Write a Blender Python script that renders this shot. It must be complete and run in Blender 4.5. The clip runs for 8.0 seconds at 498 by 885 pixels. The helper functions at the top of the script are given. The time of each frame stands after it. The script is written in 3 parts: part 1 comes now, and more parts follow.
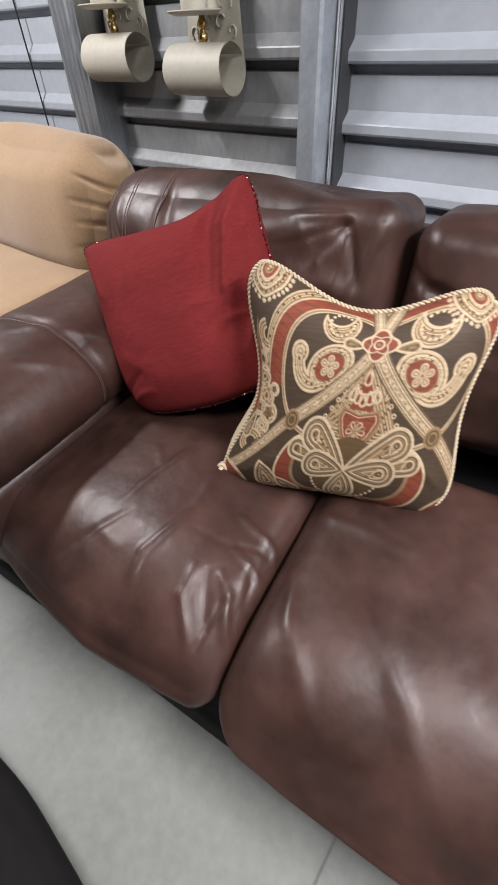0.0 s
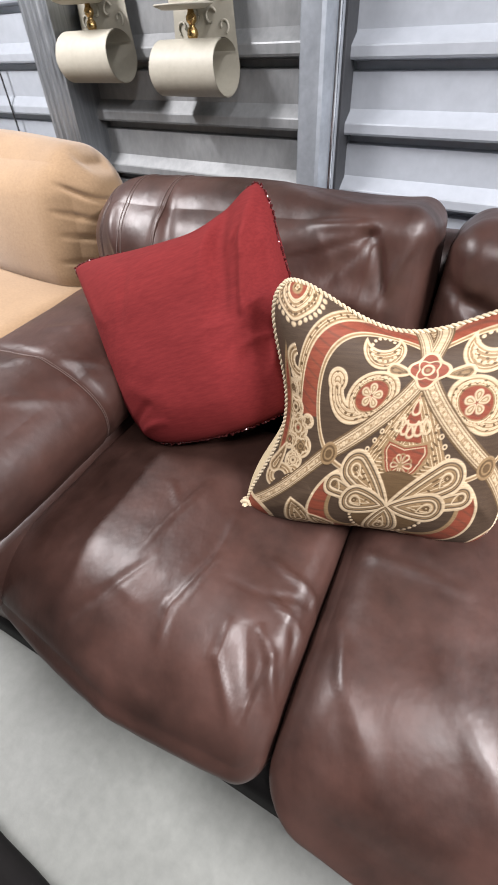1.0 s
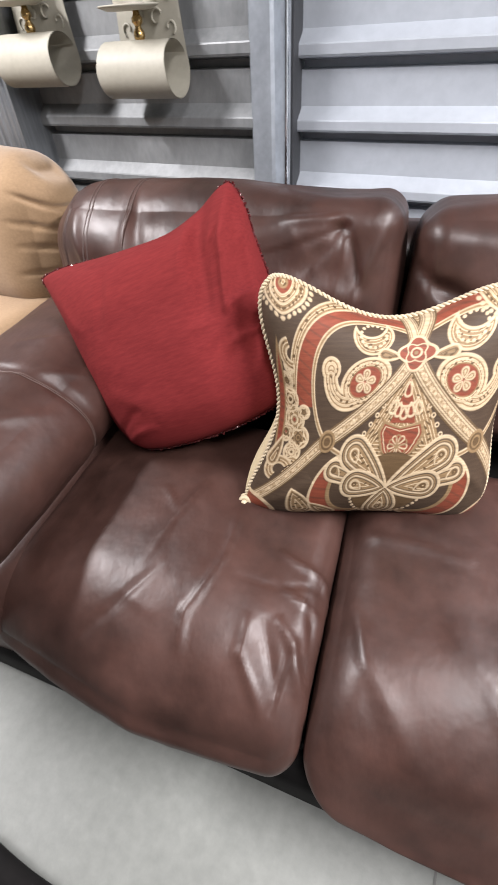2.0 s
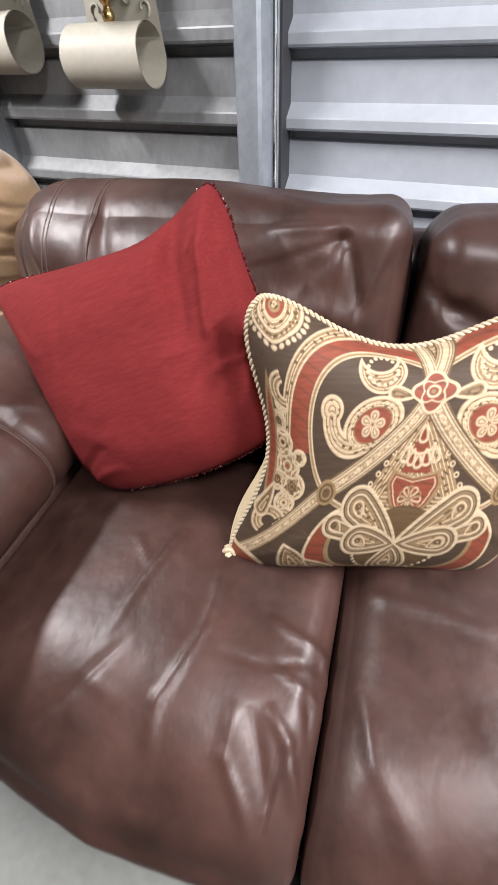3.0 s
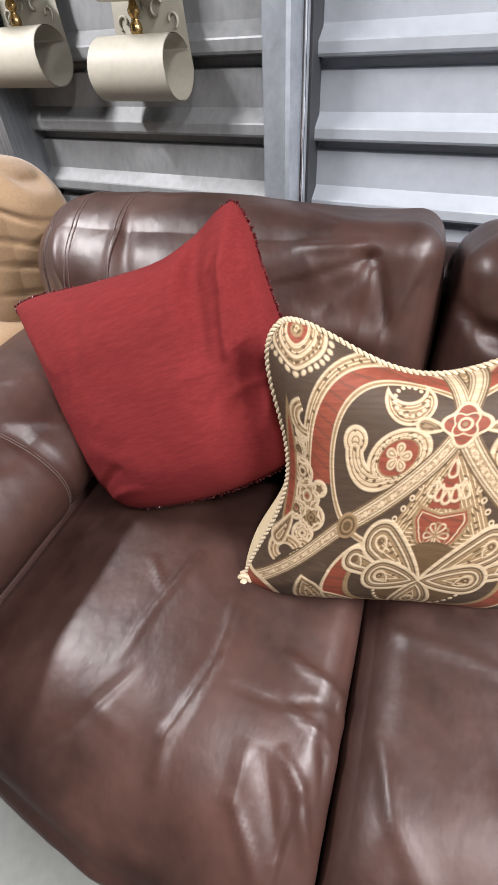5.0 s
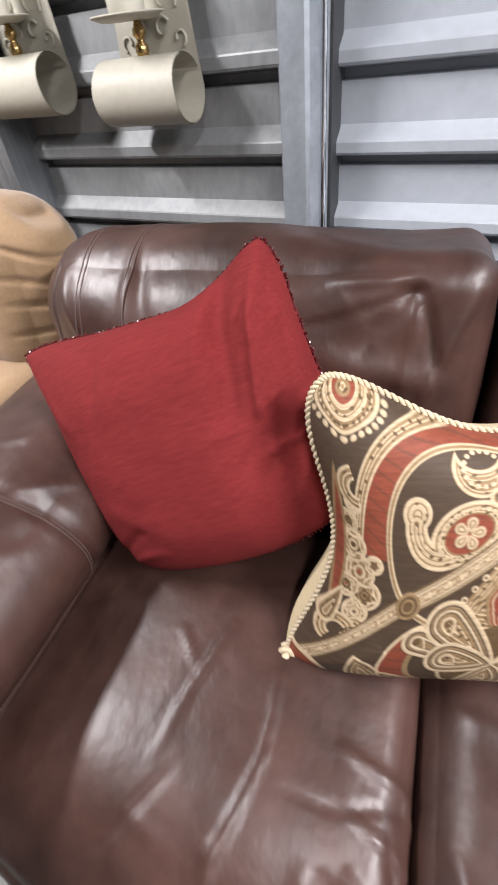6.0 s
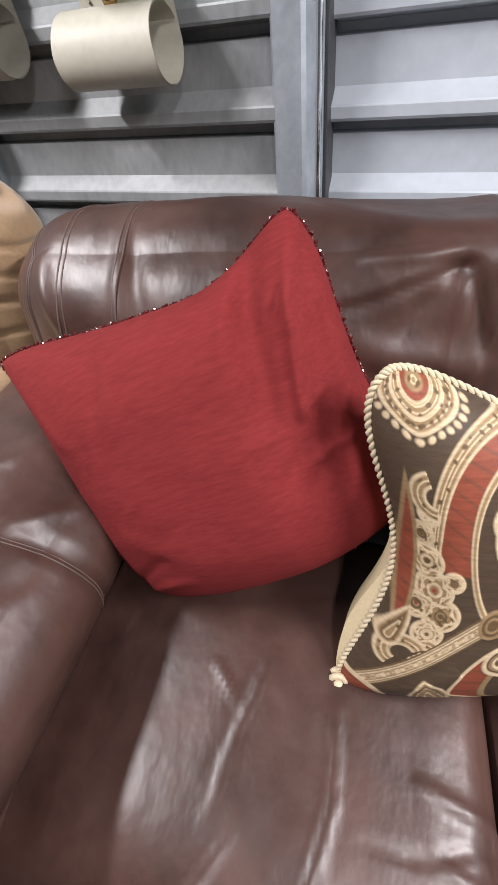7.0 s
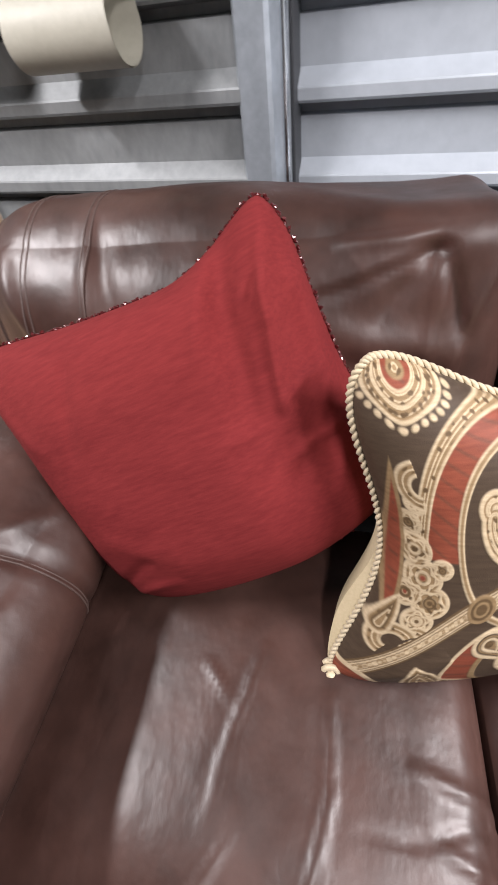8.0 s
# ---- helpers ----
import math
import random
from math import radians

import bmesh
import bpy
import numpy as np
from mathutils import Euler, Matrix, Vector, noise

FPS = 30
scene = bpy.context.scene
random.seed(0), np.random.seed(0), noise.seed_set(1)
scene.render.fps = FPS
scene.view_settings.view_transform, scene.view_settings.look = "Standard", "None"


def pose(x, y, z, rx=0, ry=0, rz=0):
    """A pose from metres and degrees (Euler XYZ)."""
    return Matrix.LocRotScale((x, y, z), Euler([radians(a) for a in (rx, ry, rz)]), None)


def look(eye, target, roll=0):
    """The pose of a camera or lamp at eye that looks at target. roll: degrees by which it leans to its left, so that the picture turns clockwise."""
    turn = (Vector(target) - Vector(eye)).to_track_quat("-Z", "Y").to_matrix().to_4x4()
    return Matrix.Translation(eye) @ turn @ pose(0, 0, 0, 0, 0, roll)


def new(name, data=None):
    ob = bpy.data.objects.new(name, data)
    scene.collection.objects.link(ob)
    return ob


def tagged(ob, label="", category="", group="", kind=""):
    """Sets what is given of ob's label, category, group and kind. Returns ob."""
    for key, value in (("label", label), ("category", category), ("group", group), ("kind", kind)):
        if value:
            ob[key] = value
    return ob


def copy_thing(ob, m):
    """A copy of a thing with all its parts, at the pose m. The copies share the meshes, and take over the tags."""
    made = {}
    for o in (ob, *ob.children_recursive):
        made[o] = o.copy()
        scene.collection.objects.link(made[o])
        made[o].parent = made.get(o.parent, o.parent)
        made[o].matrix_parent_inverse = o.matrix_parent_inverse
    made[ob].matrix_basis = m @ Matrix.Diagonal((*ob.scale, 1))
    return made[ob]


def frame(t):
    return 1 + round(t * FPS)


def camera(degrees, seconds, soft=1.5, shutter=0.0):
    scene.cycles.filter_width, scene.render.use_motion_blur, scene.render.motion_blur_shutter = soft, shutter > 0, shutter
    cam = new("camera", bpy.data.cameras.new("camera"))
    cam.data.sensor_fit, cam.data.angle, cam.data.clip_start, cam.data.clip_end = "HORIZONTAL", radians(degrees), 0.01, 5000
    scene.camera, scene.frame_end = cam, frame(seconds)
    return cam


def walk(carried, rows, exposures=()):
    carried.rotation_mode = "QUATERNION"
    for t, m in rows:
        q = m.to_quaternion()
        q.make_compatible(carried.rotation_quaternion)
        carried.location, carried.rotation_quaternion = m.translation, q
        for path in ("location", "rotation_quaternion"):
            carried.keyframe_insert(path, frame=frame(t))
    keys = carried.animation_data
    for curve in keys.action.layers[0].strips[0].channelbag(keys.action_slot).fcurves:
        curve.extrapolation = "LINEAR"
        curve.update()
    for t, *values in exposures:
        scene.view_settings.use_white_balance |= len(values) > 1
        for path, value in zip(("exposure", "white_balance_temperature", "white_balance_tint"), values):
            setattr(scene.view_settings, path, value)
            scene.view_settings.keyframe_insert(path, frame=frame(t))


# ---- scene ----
cam = camera(58.5, 8.0, shutter=0.5)
PATH = [
    (0, (0.047, 0.038, 1.296), (-0.864, 1.18, -0.07), -3.0),
    (0.5, (-0.066, 0.086, 1.291), (-0.975, 1.222, -0.082), -3.9),
    (1, (-0.112, 0.082, 1.291), (-0.948, 1.273, -0.081), -3.6),
    (1.5, (-0.167, 0.054, 1.295), (-0.931, 1.283, -0.085), -4.6),
    (2, (-0.176, 0.034, 1.294), (-0.855, 1.313, -0.086), -4.3),
    (2.2, (-0.191, 0.035, 1.288), (-0.83, 1.334, -0.091), -3.6),
    (3.5, (-0.258, 0.25, 1.245), (-0.879, 1.563, -0.129), -2.4),
    (4, (-0.248, 0.209, 1.258), (-0.896, 1.507, -0.119), -3.0),
    (4.5, (-0.253, 0.218, 1.253), (-0.94, 1.509, -0.111), -3.7),
    (5.8, (-0.32, 0.297, 1.29), (-1.09, 1.545, -0.07), -5.7),
    (6, (-0.352, 0.331, 1.282), (-1.121, 1.589, -0.069), -7.7),
    (6.5, (-0.468, 0.363, 1.252), (-1.16, 1.65, -0.114), -9.1),
    (7, (-0.494, 0.372, 1.242), (-1.105, 1.662, -0.159), -7.5),
    (7.5, (-0.488, 0.374, 1.252), (-1.099, 1.645, -0.165), -6.8),
    (8, (-0.499, 0.387, 1.236), (-1.024, 1.672, -0.204), -8.0),
]
walk(cam, [(t, look(eye, target, roll)) for t, eye, target, roll in PATH],
     exposures=[(0.0, -0.42), (0.5, 0.04), (1.0, 0.08), (5.0, 0.07), (8.0, -0.02)])

# ---- light ----
world = bpy.data.worlds.new("world")
scene.world = world
world.use_nodes = True
world.node_tree.nodes["Background"].inputs["Color"].default_value = (0.8, 0.88, 1.0, 1)
world.node_tree.nodes["Background"].inputs["Strength"].default_value = 0.02


def area_lamp(name, where, target, sx, sy, watts, colour):
    data = bpy.data.lights.new(name, "AREA")
    data.shape, data.size, data.size_y, data.energy, data.color = "RECTANGLE", sx, sy, watts, colour
    ob = new(name, data)
    ob.matrix_world = look(where, target)
    return ob


# tube fittings on the ceiling: place, watts, width, length
LAMPS = [((-2.2, 0.20, 2.52), 104.0, 0.16, 1.1), ((1.5, 0.55, 2.52), 165.0, 0.14, 1.1), ((0.25, -0.40, 2.52), 42.0, 0.14, 0.9)]
for where, watts, wide, long in LAMPS:
    area_lamp("tube_light", where, (where[0], where[1] + 0.001, 0), wide, long, watts, (1.0, 0.965, 0.985))



# ---- materials ----
def node_material(name):
    mat = bpy.data.materials.new(name)
    mat.use_nodes = True
    nodes, links = mat.node_tree.nodes, mat.node_tree.links
    return mat, nodes, links, nodes["Principled BSDF"]


def noise_node(nodes, links, scale, detail=4, rough=0.55, vector=None, stretch=None):
    n = nodes.new("ShaderNodeTexNoise")
    n.inputs["Scale"].default_value, n.inputs["Detail"].default_value, n.inputs["Roughness"].default_value = scale, detail, rough
    if vector is not None:
        if stretch:
            m = nodes.new("ShaderNodeMapping")
            m.inputs["Scale"].default_value = stretch
            links.new(vector, m.inputs["Vector"])
            vector = m.outputs["Vector"]
        links.new(vector, n.inputs["Vector"])
    return n.outputs["Fac"]


def ramp(nodes, links, fac, stops):
    r = nodes.new("ShaderNodeValToRGB")
    while len(r.color_ramp.elements) < len(stops):
        r.color_ramp.elements.new(0.5)
    for e, (at, col) in zip(r.color_ramp.elements, stops):
        e.position, e.color = at, (*col, 1) if len(col) == 3 else col
    links.new(fac, r.inputs["Fac"])
    return r.outputs["Color"]


def grey(v):
    return (v, v, v)


def surface(name, dark, light, rough=(0.4, 0.6), metal=0.0, coarse=3.0, fine=60.0, bump=0.2, bump_scale=200.0, dist=0.001, stretch=None, spec=0.5, sheen=0.0, coat=0.0):
    """A surface with colour that varies at two scales, varied gloss and fine relief."""
    mat, nodes, links, bsdf = node_material(name)
    tc = nodes.new("ShaderNodeTexCoord").outputs["Object"]
    big = noise_node(nodes, links, coarse, 5, 0.6, tc, stretch)
    small = noise_node(nodes, links, fine, 3, 0.6, tc, stretch)
    mix = nodes.new("ShaderNodeMath")
    mix.operation = "MULTIPLY_ADD"
    links.new(small, mix.inputs[0])
    mix.inputs[1].default_value = 0.45
    half = nodes.new("ShaderNodeMath")
    half.operation = "MULTIPLY"
    links.new(big, half.inputs[0])
    half.inputs[1].default_value = 0.55
    links.new(half.outputs[0], mix.inputs[2])
    links.new(ramp(nodes, links, mix.outputs[0], [(0.3, dark), (0.7, light)]), bsdf.inputs["Base Color"])
    links.new(ramp(nodes, links, big, [(0.3, grey(rough[0])), (0.7, grey(rough[1]))]), bsdf.inputs["Roughness"])
    bsdf.inputs["Metallic"].default_value = metal
    bsdf.inputs["Specular IOR Level"].default_value = spec
    bsdf.inputs["Sheen Weight"].default_value = sheen
    bsdf.inputs["Coat Weight"].default_value = coat
    b = nodes.new("ShaderNodeBump")
    b.inputs["Strength"].default_value, b.inputs["Distance"].default_value = bump, dist
    links.new(noise_node(nodes, links, bump_scale, 4, 0.6, tc, stretch), b.inputs["Height"])
    links.new(b.outputs["Normal"], bsdf.inputs["Normal"])
    return mat


def leather_material(name, dark, light):
    """Glazed hide: pebbled grain, soft creases, worn paler patches."""
    mat, nodes, links, bsdf = node_material(name)
    tc = nodes.new("ShaderNodeTexCoord").outputs["Object"]
    worn = noise_node(nodes, links, 5.0, 6, 0.62, tc)
    links.new(ramp(nodes, links, worn, [(0.32, dark), (0.72, light)]), bsdf.inputs["Base Color"])
    links.new(ramp(nodes, links, noise_node(nodes, links, 9.0, 5, 0.6, tc), [(0.3, grey(0.35)), (0.72, grey(0.50))]), bsdf.inputs["Roughness"])
    bsdf.inputs["Specular IOR Level"].default_value = 0.5
    cells = nodes.new("ShaderNodeTexVoronoi")
    cells.inputs["Scale"].default_value = 420
    links.new(tc, cells.inputs["Vector"])
    fine = nodes.new("ShaderNodeBump")
    fine.inputs["Strength"].default_value, fine.inputs["Distance"].default_value = 0.08, 0.0005
    links.new(cells.outputs["Distance"], fine.inputs["Height"])
    soft = nodes.new("ShaderNodeBump")
    soft.inputs["Strength"].default_value, soft.inputs["Distance"].default_value = 0.52, 0.0055
    links.new(noise_node(nodes, links, 17.0, 3.2, 0.5, tc, (1.0, 0.75, 0.6)), soft.inputs["Height"])
    links.new(soft.outputs["Normal"], fine.inputs["Normal"])
    links.new(fine.outputs["Normal"], bsdf.inputs["Normal"])
    return mat


LEATHER = leather_material("brown_leather", (0.025, 0.0116, 0.0089), (0.075, 0.0352, 0.0275))
THREAD = surface("brown_thread", (0.06, 0.036, 0.031), (0.095, 0.06, 0.05), (0.5, 0.6), fine=300, bump_scale=900)
# near black: carries the shade below the seat, also feet and floor form
UNDER = surface("shade_and_parts_black", (0.004, 0.0037, 0.0037), (0.008, 0.007, 0.0068), (0.8, 0.9), spec=0.2)
STEEL = surface("galvanised_steel", (0.30, 0.33, 0.365), (0.45, 0.485, 0.53), (0.32, 0.5), 0.6, 2.5, 40, 0.08, 30, 0.002)
PAINTED = surface("grey_painted_steel", (0.39, 0.42, 0.462), (0.49, 0.525, 0.572), (0.30, 0.42), 0.15, 1.5, 30, 0.06, 25, 0.002)
DULL = surface("dull_galvanised_steel", (0.21, 0.22, 0.225), (0.34, 0.35, 0.355), (0.5, 0.68), 0.45, 3.0, 45, 0.10, 30, 0.002, (1, 1, 0.5))
BRUSHED = surface("streaked_steel", (0.20, 0.215, 0.23), (0.40, 0.42, 0.44), (0.3, 0.5), 0.8, 8, 60, 0.1, 60, 0.001, (6, 6, 0.25))
CONCRETE = surface("sealed_concrete", (0.135, 0.142, 0.130), (0.20, 0.208, 0.192), (0.4, 0.6), 0, 2.2, 35, 0.12, 90, 0.002)
LOW_BOUNCE = surface("low_bounce_dark", (0.05, 0.05, 0.052), (0.08, 0.08, 0.083), (0.7, 0.9), 0, 1.5, 30, 0.1, 60)
SUEDE = surface("tan_suede", (0.225, 0.14, 0.072), (0.33, 0.215, 0.118), (0.8, 0.95), 0, 4.5, 120, 0.25, 500, 0.0008, sheen=0.35)
VELVET = surface("red_velvet", (0.116, 0.0118, 0.0136), (0.192, 0.0245, 0.0245), (0.8, 0.95), 0, 5, 130, 0.3, 300, 0.0006, (0.22, 1.4, 1), 0.12)
BEAD = surface("dark_red_beads", (0.05, 0.006, 0.008), (0.12, 0.02, 0.02), (0.08, 0.2), 0.2, 200, 500, 0, spec=0.8)
CREAM = surface("cream_enamel", (0.37, 0.35, 0.29), (0.45, 0.43, 0.36), (0.46, 0.60), 0, 6, 60, 0.1, 120, 0.0008)
WAX = surface("ivory_wax", (0.80, 0.76, 0.68), (0.86, 0.83, 0.76), (0.45, 0.6), 0, 8, 50, 0.08, 80)
BRASS = surface("aged_brass", (0.34, 0.22, 0.09), (0.56, 0.39, 0.17), (0.2, 0.35), 1.0, 30, 200, 0.1, 200)
CORD = surface("gold_cord", (0.42, 0.335, 0.215), (0.60, 0.50, 0.345), (0.5, 0.65), 0, 30, 400, 0.4, 900, 0.0006, sheen=0.2)
TANBACK = surface("beige_backing", (0.45, 0.36, 0.22), (0.56, 0.46, 0.30), (0.7, 0.85), 0, 10, 250, 0.3, 700, 0.0006)
CHROME = surface("polished_steel", (0.7, 0.72, 0.75), (0.8, 0.82, 0.85), (0.12, 0.22), 1.0, 4, 60, 0.03, 40)
RETURN_SHADE = surface("return_shade", (0.03, 0.032, 0.036), (0.05, 0.052, 0.058), (0.5, 0.7))
JOINT = surface("joint_filler", (0.10, 0.10, 0.095), (0.15, 0.15, 0.14), (0.7, 0.8))
BLACK = surface("black_cable", (0.01, 0.01, 0.01), (0.02, 0.02, 0.02), (0.4, 0.6))


def brocade_material():
    """Woven cloth: the dyes of the motifs come with the mesh, thread relief from the weave."""
    mat, nodes, links, bsdf = node_material("brocade")
    dye = nodes.new("ShaderNodeVertexColor")
    dye.layer_name = "dye"
    tc = nodes.new("ShaderNodeTexCoord").outputs["Object"]
    slub = noise_node(nodes, links, 60, 4, 0.7, tc, (0.35, 3, 1))
    mul = nodes.new("ShaderNodeMixRGB")
    mul.blend_type = "MULTIPLY"
    mul.inputs[0].default_value = 0.75
    links.new(dye.outputs["Color"], mul.inputs[1])
    links.new(ramp(nodes, links, slub, [(0.3, (0.52, 0.44, 0.33)), (0.68, (0.93, 0.86, 0.75))]), mul.inputs[2])
    links.new(mul.outputs[0], bsdf.inputs["Base Color"])
    bsdf.inputs["Roughness"].default_value = 0.62
    bsdf.inputs["Specular IOR Level"].default_value = 0.3
    b = nodes.new("ShaderNodeBump")
    b.inputs["Strength"].default_value, b.inputs["Distance"].default_value = 0.35, 0.0008
    links.new(noise_node(nodes, links, 700, 3, 0.6, tc), b.inputs["Height"])
    links.new(b.outputs["Normal"], bsdf.inputs["Normal"])
    return mat


BROCADE = brocade_material()


# ---- mesh tools ----
def part(name, bm, material, parent=None, label="", smooth=True):
    """Links a bmesh as one mesh object, under a thing or part if one is given."""
    me = bpy.data.meshes.new(name)
    if smooth:
        for f in bm.faces:
            f.smooth = True
    bm.to_mesh(me)
    bm.free()
    me.materials.append(material)
    ob = new(name, me)
    if parent is not None:
        ob.parent = parent
    if label:
        ob["label"] = label
    return ob


def empty(name, m):
    ob = new(name)
    ob.matrix_world = m
    ob.empty_display_size = 0.1
    return ob


def box_bm(x0, x1, y0, y1, z0, z1, bevel=0.0):
    bm = bmesh.new()
    bmesh.ops.create_cube(bm, size=1, matrix=Matrix.LocRotScale(((x0 + x1) / 2, (y0 + y1) / 2, (z0 + z1) / 2), None, (x1 - x0, y1 - y0, z1 - z0)))
    if bevel:
        bmesh.ops.bevel(bm, geom=bm.edges[:], offset=bevel, segments=3, profile=0.5, affect="EDGES")
    return bm


def grid_bm(P, close_u=False, close_v=False, bm=None):
    """Faces over an array of points (rows, columns, 3)."""
    bm = bm or bmesh.new()
    ny, nx = P.shape[:2]
    vs = [[bm.verts.new(P[j, i]) for i in range(nx)] for j in range(ny)]
    for j in range(ny if close_v else ny - 1):
        for i in range(nx if close_u else nx - 1):
            bm.faces.new((vs[j][i], vs[j][(i + 1) % nx], vs[(j + 1) % ny][(i + 1) % nx], vs[(j + 1) % ny][i]))
    return bm


def tube_bm(points, radius, seg=8, bm=None, closed=False):
    pts = np.asarray(points, float)
    n = len(pts)
    t = np.gradient(pts, axis=0) if not closed else np.roll(pts, -1, 0) - np.roll(pts, 1, 0)
    t /= np.linalg.norm(t, axis=1)[:, None] + 1e-12
    ref = np.array([0.0, 0.0, 1.0]) if abs(t[0][2]) < 0.9 else np.array([1.0, 0.0, 0.0])
    side = np.cross(t[0], ref)
    rings = []
    for k in range(n):
        side = side - t[k] * side.dot(t[k])
        side /= np.linalg.norm(side) + 1e-12
        up = np.cross(t[k], side)
        r = radius[k] if np.ndim(radius) else radius
        ang = np.linspace(0, 2 * math.pi, seg, endpoint=False)
        rings.append(pts[k] + r * (np.cos(ang)[:, None] * side + np.sin(ang)[:, None] * up))
    return grid_bm(np.array(rings), True, closed, bm)


def extrude_bm(profile, x0, x1, bm=None, caps=True):
    """A closed outline of (y, z) swept along x."""
    bm = bm or bmesh.new()
    a = [bm.verts.new((x0, y, z)) for y, z in profile]
    b = [bm.verts.new((x1, y, z)) for y, z in profile]
    n = len(profile)
    for i in range(n):
        bm.faces.new((a[i], a[(i + 1) % n], b[(i + 1) % n], b[i]))
    if caps:
        bm.faces.new(a[::-1])
        bm.faces.new(b)
    bmesh.ops.recalc_face_normals(bm, faces=bm.faces)
    return bm


def waves(x, y, z, scale, seed, n=10):
    """Smooth uneven noise, about -1 to 1."""
    rng = np.random.RandomState(seed)
    out = 0
    for k in range(n):
        d = rng.normal(size=3)
        d *= scale * rng.uniform(0.6, 1.7) / np.linalg.norm(d)
        out = out + np.sin(d[0] * x + d[1] * y + d[2] * z + rng.uniform(0, 6.28))
    return out / n ** 0.5 * 0.7


def fold(x, y, x0, y0, x1, y1, wide):
    """A ridge from one point to another, that dies away at its ends."""
    x, y = x + 0.012 * waves(x, y, 0 * x, 26, 5) + 0.005 * waves(x, y, 0 * x, 70, 7), y + 0.012 * waves(x, y, 0 * x, 24, 6)
    dx, dy = x1 - x0, y1 - y0
    L = math.hypot(dx, dy)
    t = ((x - x0) * dx + (y - y0) * dy) / L ** 2
    d = np.abs((x - x0) * dy - (y - y0) * dx) / L
    along = np.where((t > -0.15) & (t < 1.15), np.sin(np.clip((t + 0.15) / 1.3, 0, 1) * math.pi) ** 0.6, 0)
    return np.exp(-(d / wide) ** 2) * along


class Soft:
    """A padded block: half sizes, rounded edges, puffed faces, and a function that creases it."""

    def __init__(self, half, r, puff, crease=None, r_end=None):
        # r_end: rounding at the +x end, where it differs
        self.half, self.r, self.puff, self.crease, self.r_end = np.array(half), r, puff, crease, r_end

    def at(self, c):
        c = np.asarray(c, float)
        h, r = self.half, self.r
        if self.r_end is not None:
            s = np.clip((c[:, 0] - 0.1) / 0.75, 0, 1)
            s = (s * s * (3 - 2 * s))[:, None]
            r = r * (1 - s) + self.r_end * s
        p = c * h
        q = np.clip(p, -(h - r), h - r)
        d = p - q
        nrm = d / (np.linalg.norm(d, axis=1)[:, None] + 1e-9)
        p = q + nrm * r
        f = 1 - np.minimum(np.abs(c), 1) ** 2.4
        for ax in range(3):
            o1, o2 = (ax + 1) % 3, (ax + 2) % 3
            p[:, ax] += np.sign(c[:, ax]) * np.abs(nrm[:, ax]) * self.puff[ax] * f[:, o1] ** 1.3 * f[:, o2] ** 1.3
        if self.crease is not None:
            p = self.crease(p, nrm, c)
        return p

    def mesh(self, n=(40, 30, 14)):
        bm = bmesh.new()
        for ax in range(3):
            o1, o2 = (ax + 1) % 3, (ax + 2) % 3
            s, t = [np.sin(np.linspace(-1, 1, n[o] + 1) * math.pi / 2 * 0.8) / math.sin(math.pi / 2 * 0.8) for o in (o1, o2)]
            for sign in (-1, 1):
                S, T = np.meshgrid(s, t)
                c = np.zeros((S.size, 3))
                c[:, ax], c[:, o1], c[:, o2] = sign, S.ravel(), T.ravel()
                P = self.at(c).reshape(len(t), len(s), 3)
                grid_bm(P if sign > 0 else P[:, ::-1], bm=bm)
        bmesh.ops.remove_doubles(bm, verts=bm.verts, dist=1e-5)
        return bm

    def line(self, pts, lift=0.0):
        """Points on the block through given cube places, lifted a little."""
        c = np.asarray(pts, float)
        return self.at(c) if not lift else self.at(c * (1 + lift / self.half))


# ---- structure: the room ----
X0, X1, Y0, Y1, TOP = -3.4, 2.4, -2.6, 1.66, 2.6


def joint_floor():
    bm = bmesh.new()
    bmesh.ops.create_grid(bm, x_segments=1, y_segments=1, size=0.5, matrix=Matrix.LocRotScale(((X0 + X1) / 2, (Y0 + Y1) / 2 + 0.1, 0), None, (X1 - X0 + 0.6, Y1 - Y0 + 0.6, 1)))
    return part("floor", bm, CONCRETE, smooth=False)


tagged(joint_floor(), "smooth grey sealed concrete floor of the storage unit", "floor", kind="structure")
tagged(part("floor_joint", box_bm(0.086, 0.091, -2.5, 1.6, 0.0005, 0.002), JOINT, smooth=False), "thin dark saw-cut joint in the concrete floor", "floor joint", kind="structure")
# unseen shell: ceiling and south wall near black, side walls dull, to cut bounce
tagged(part("ceiling", box_bm(X0 - 0.1, X1 + 0.1, Y0 - 0.1, Y1 + 0.3, TOP, TOP + 0.08), LOW_BOUNCE, smooth=False), "unseen ceiling above the unit, near black to cut bounced light", "ceiling", kind="structure")
tagged(part("wall_west", box_bm(X0 - 0.1, X0, Y0, Y1 + 0.2, 0, TOP), DULL, smooth=False), "plain grey steel wall", "wall", kind="structure")
tagged(part("wall_east", box_bm(X1, X1 + 0.1, Y0, Y1 + 0.2, 0, TOP), DULL, smooth=False), "plain grey steel wall", "wall", kind="structure")
tagged(part("wall_south", box_bm(X0, X1, Y0 - 0.1, Y0, 0, TOP), LOW_BOUNCE, smooth=False), "unseen wall behind the open side, near black to cut bounced light", "wall", kind="structure")


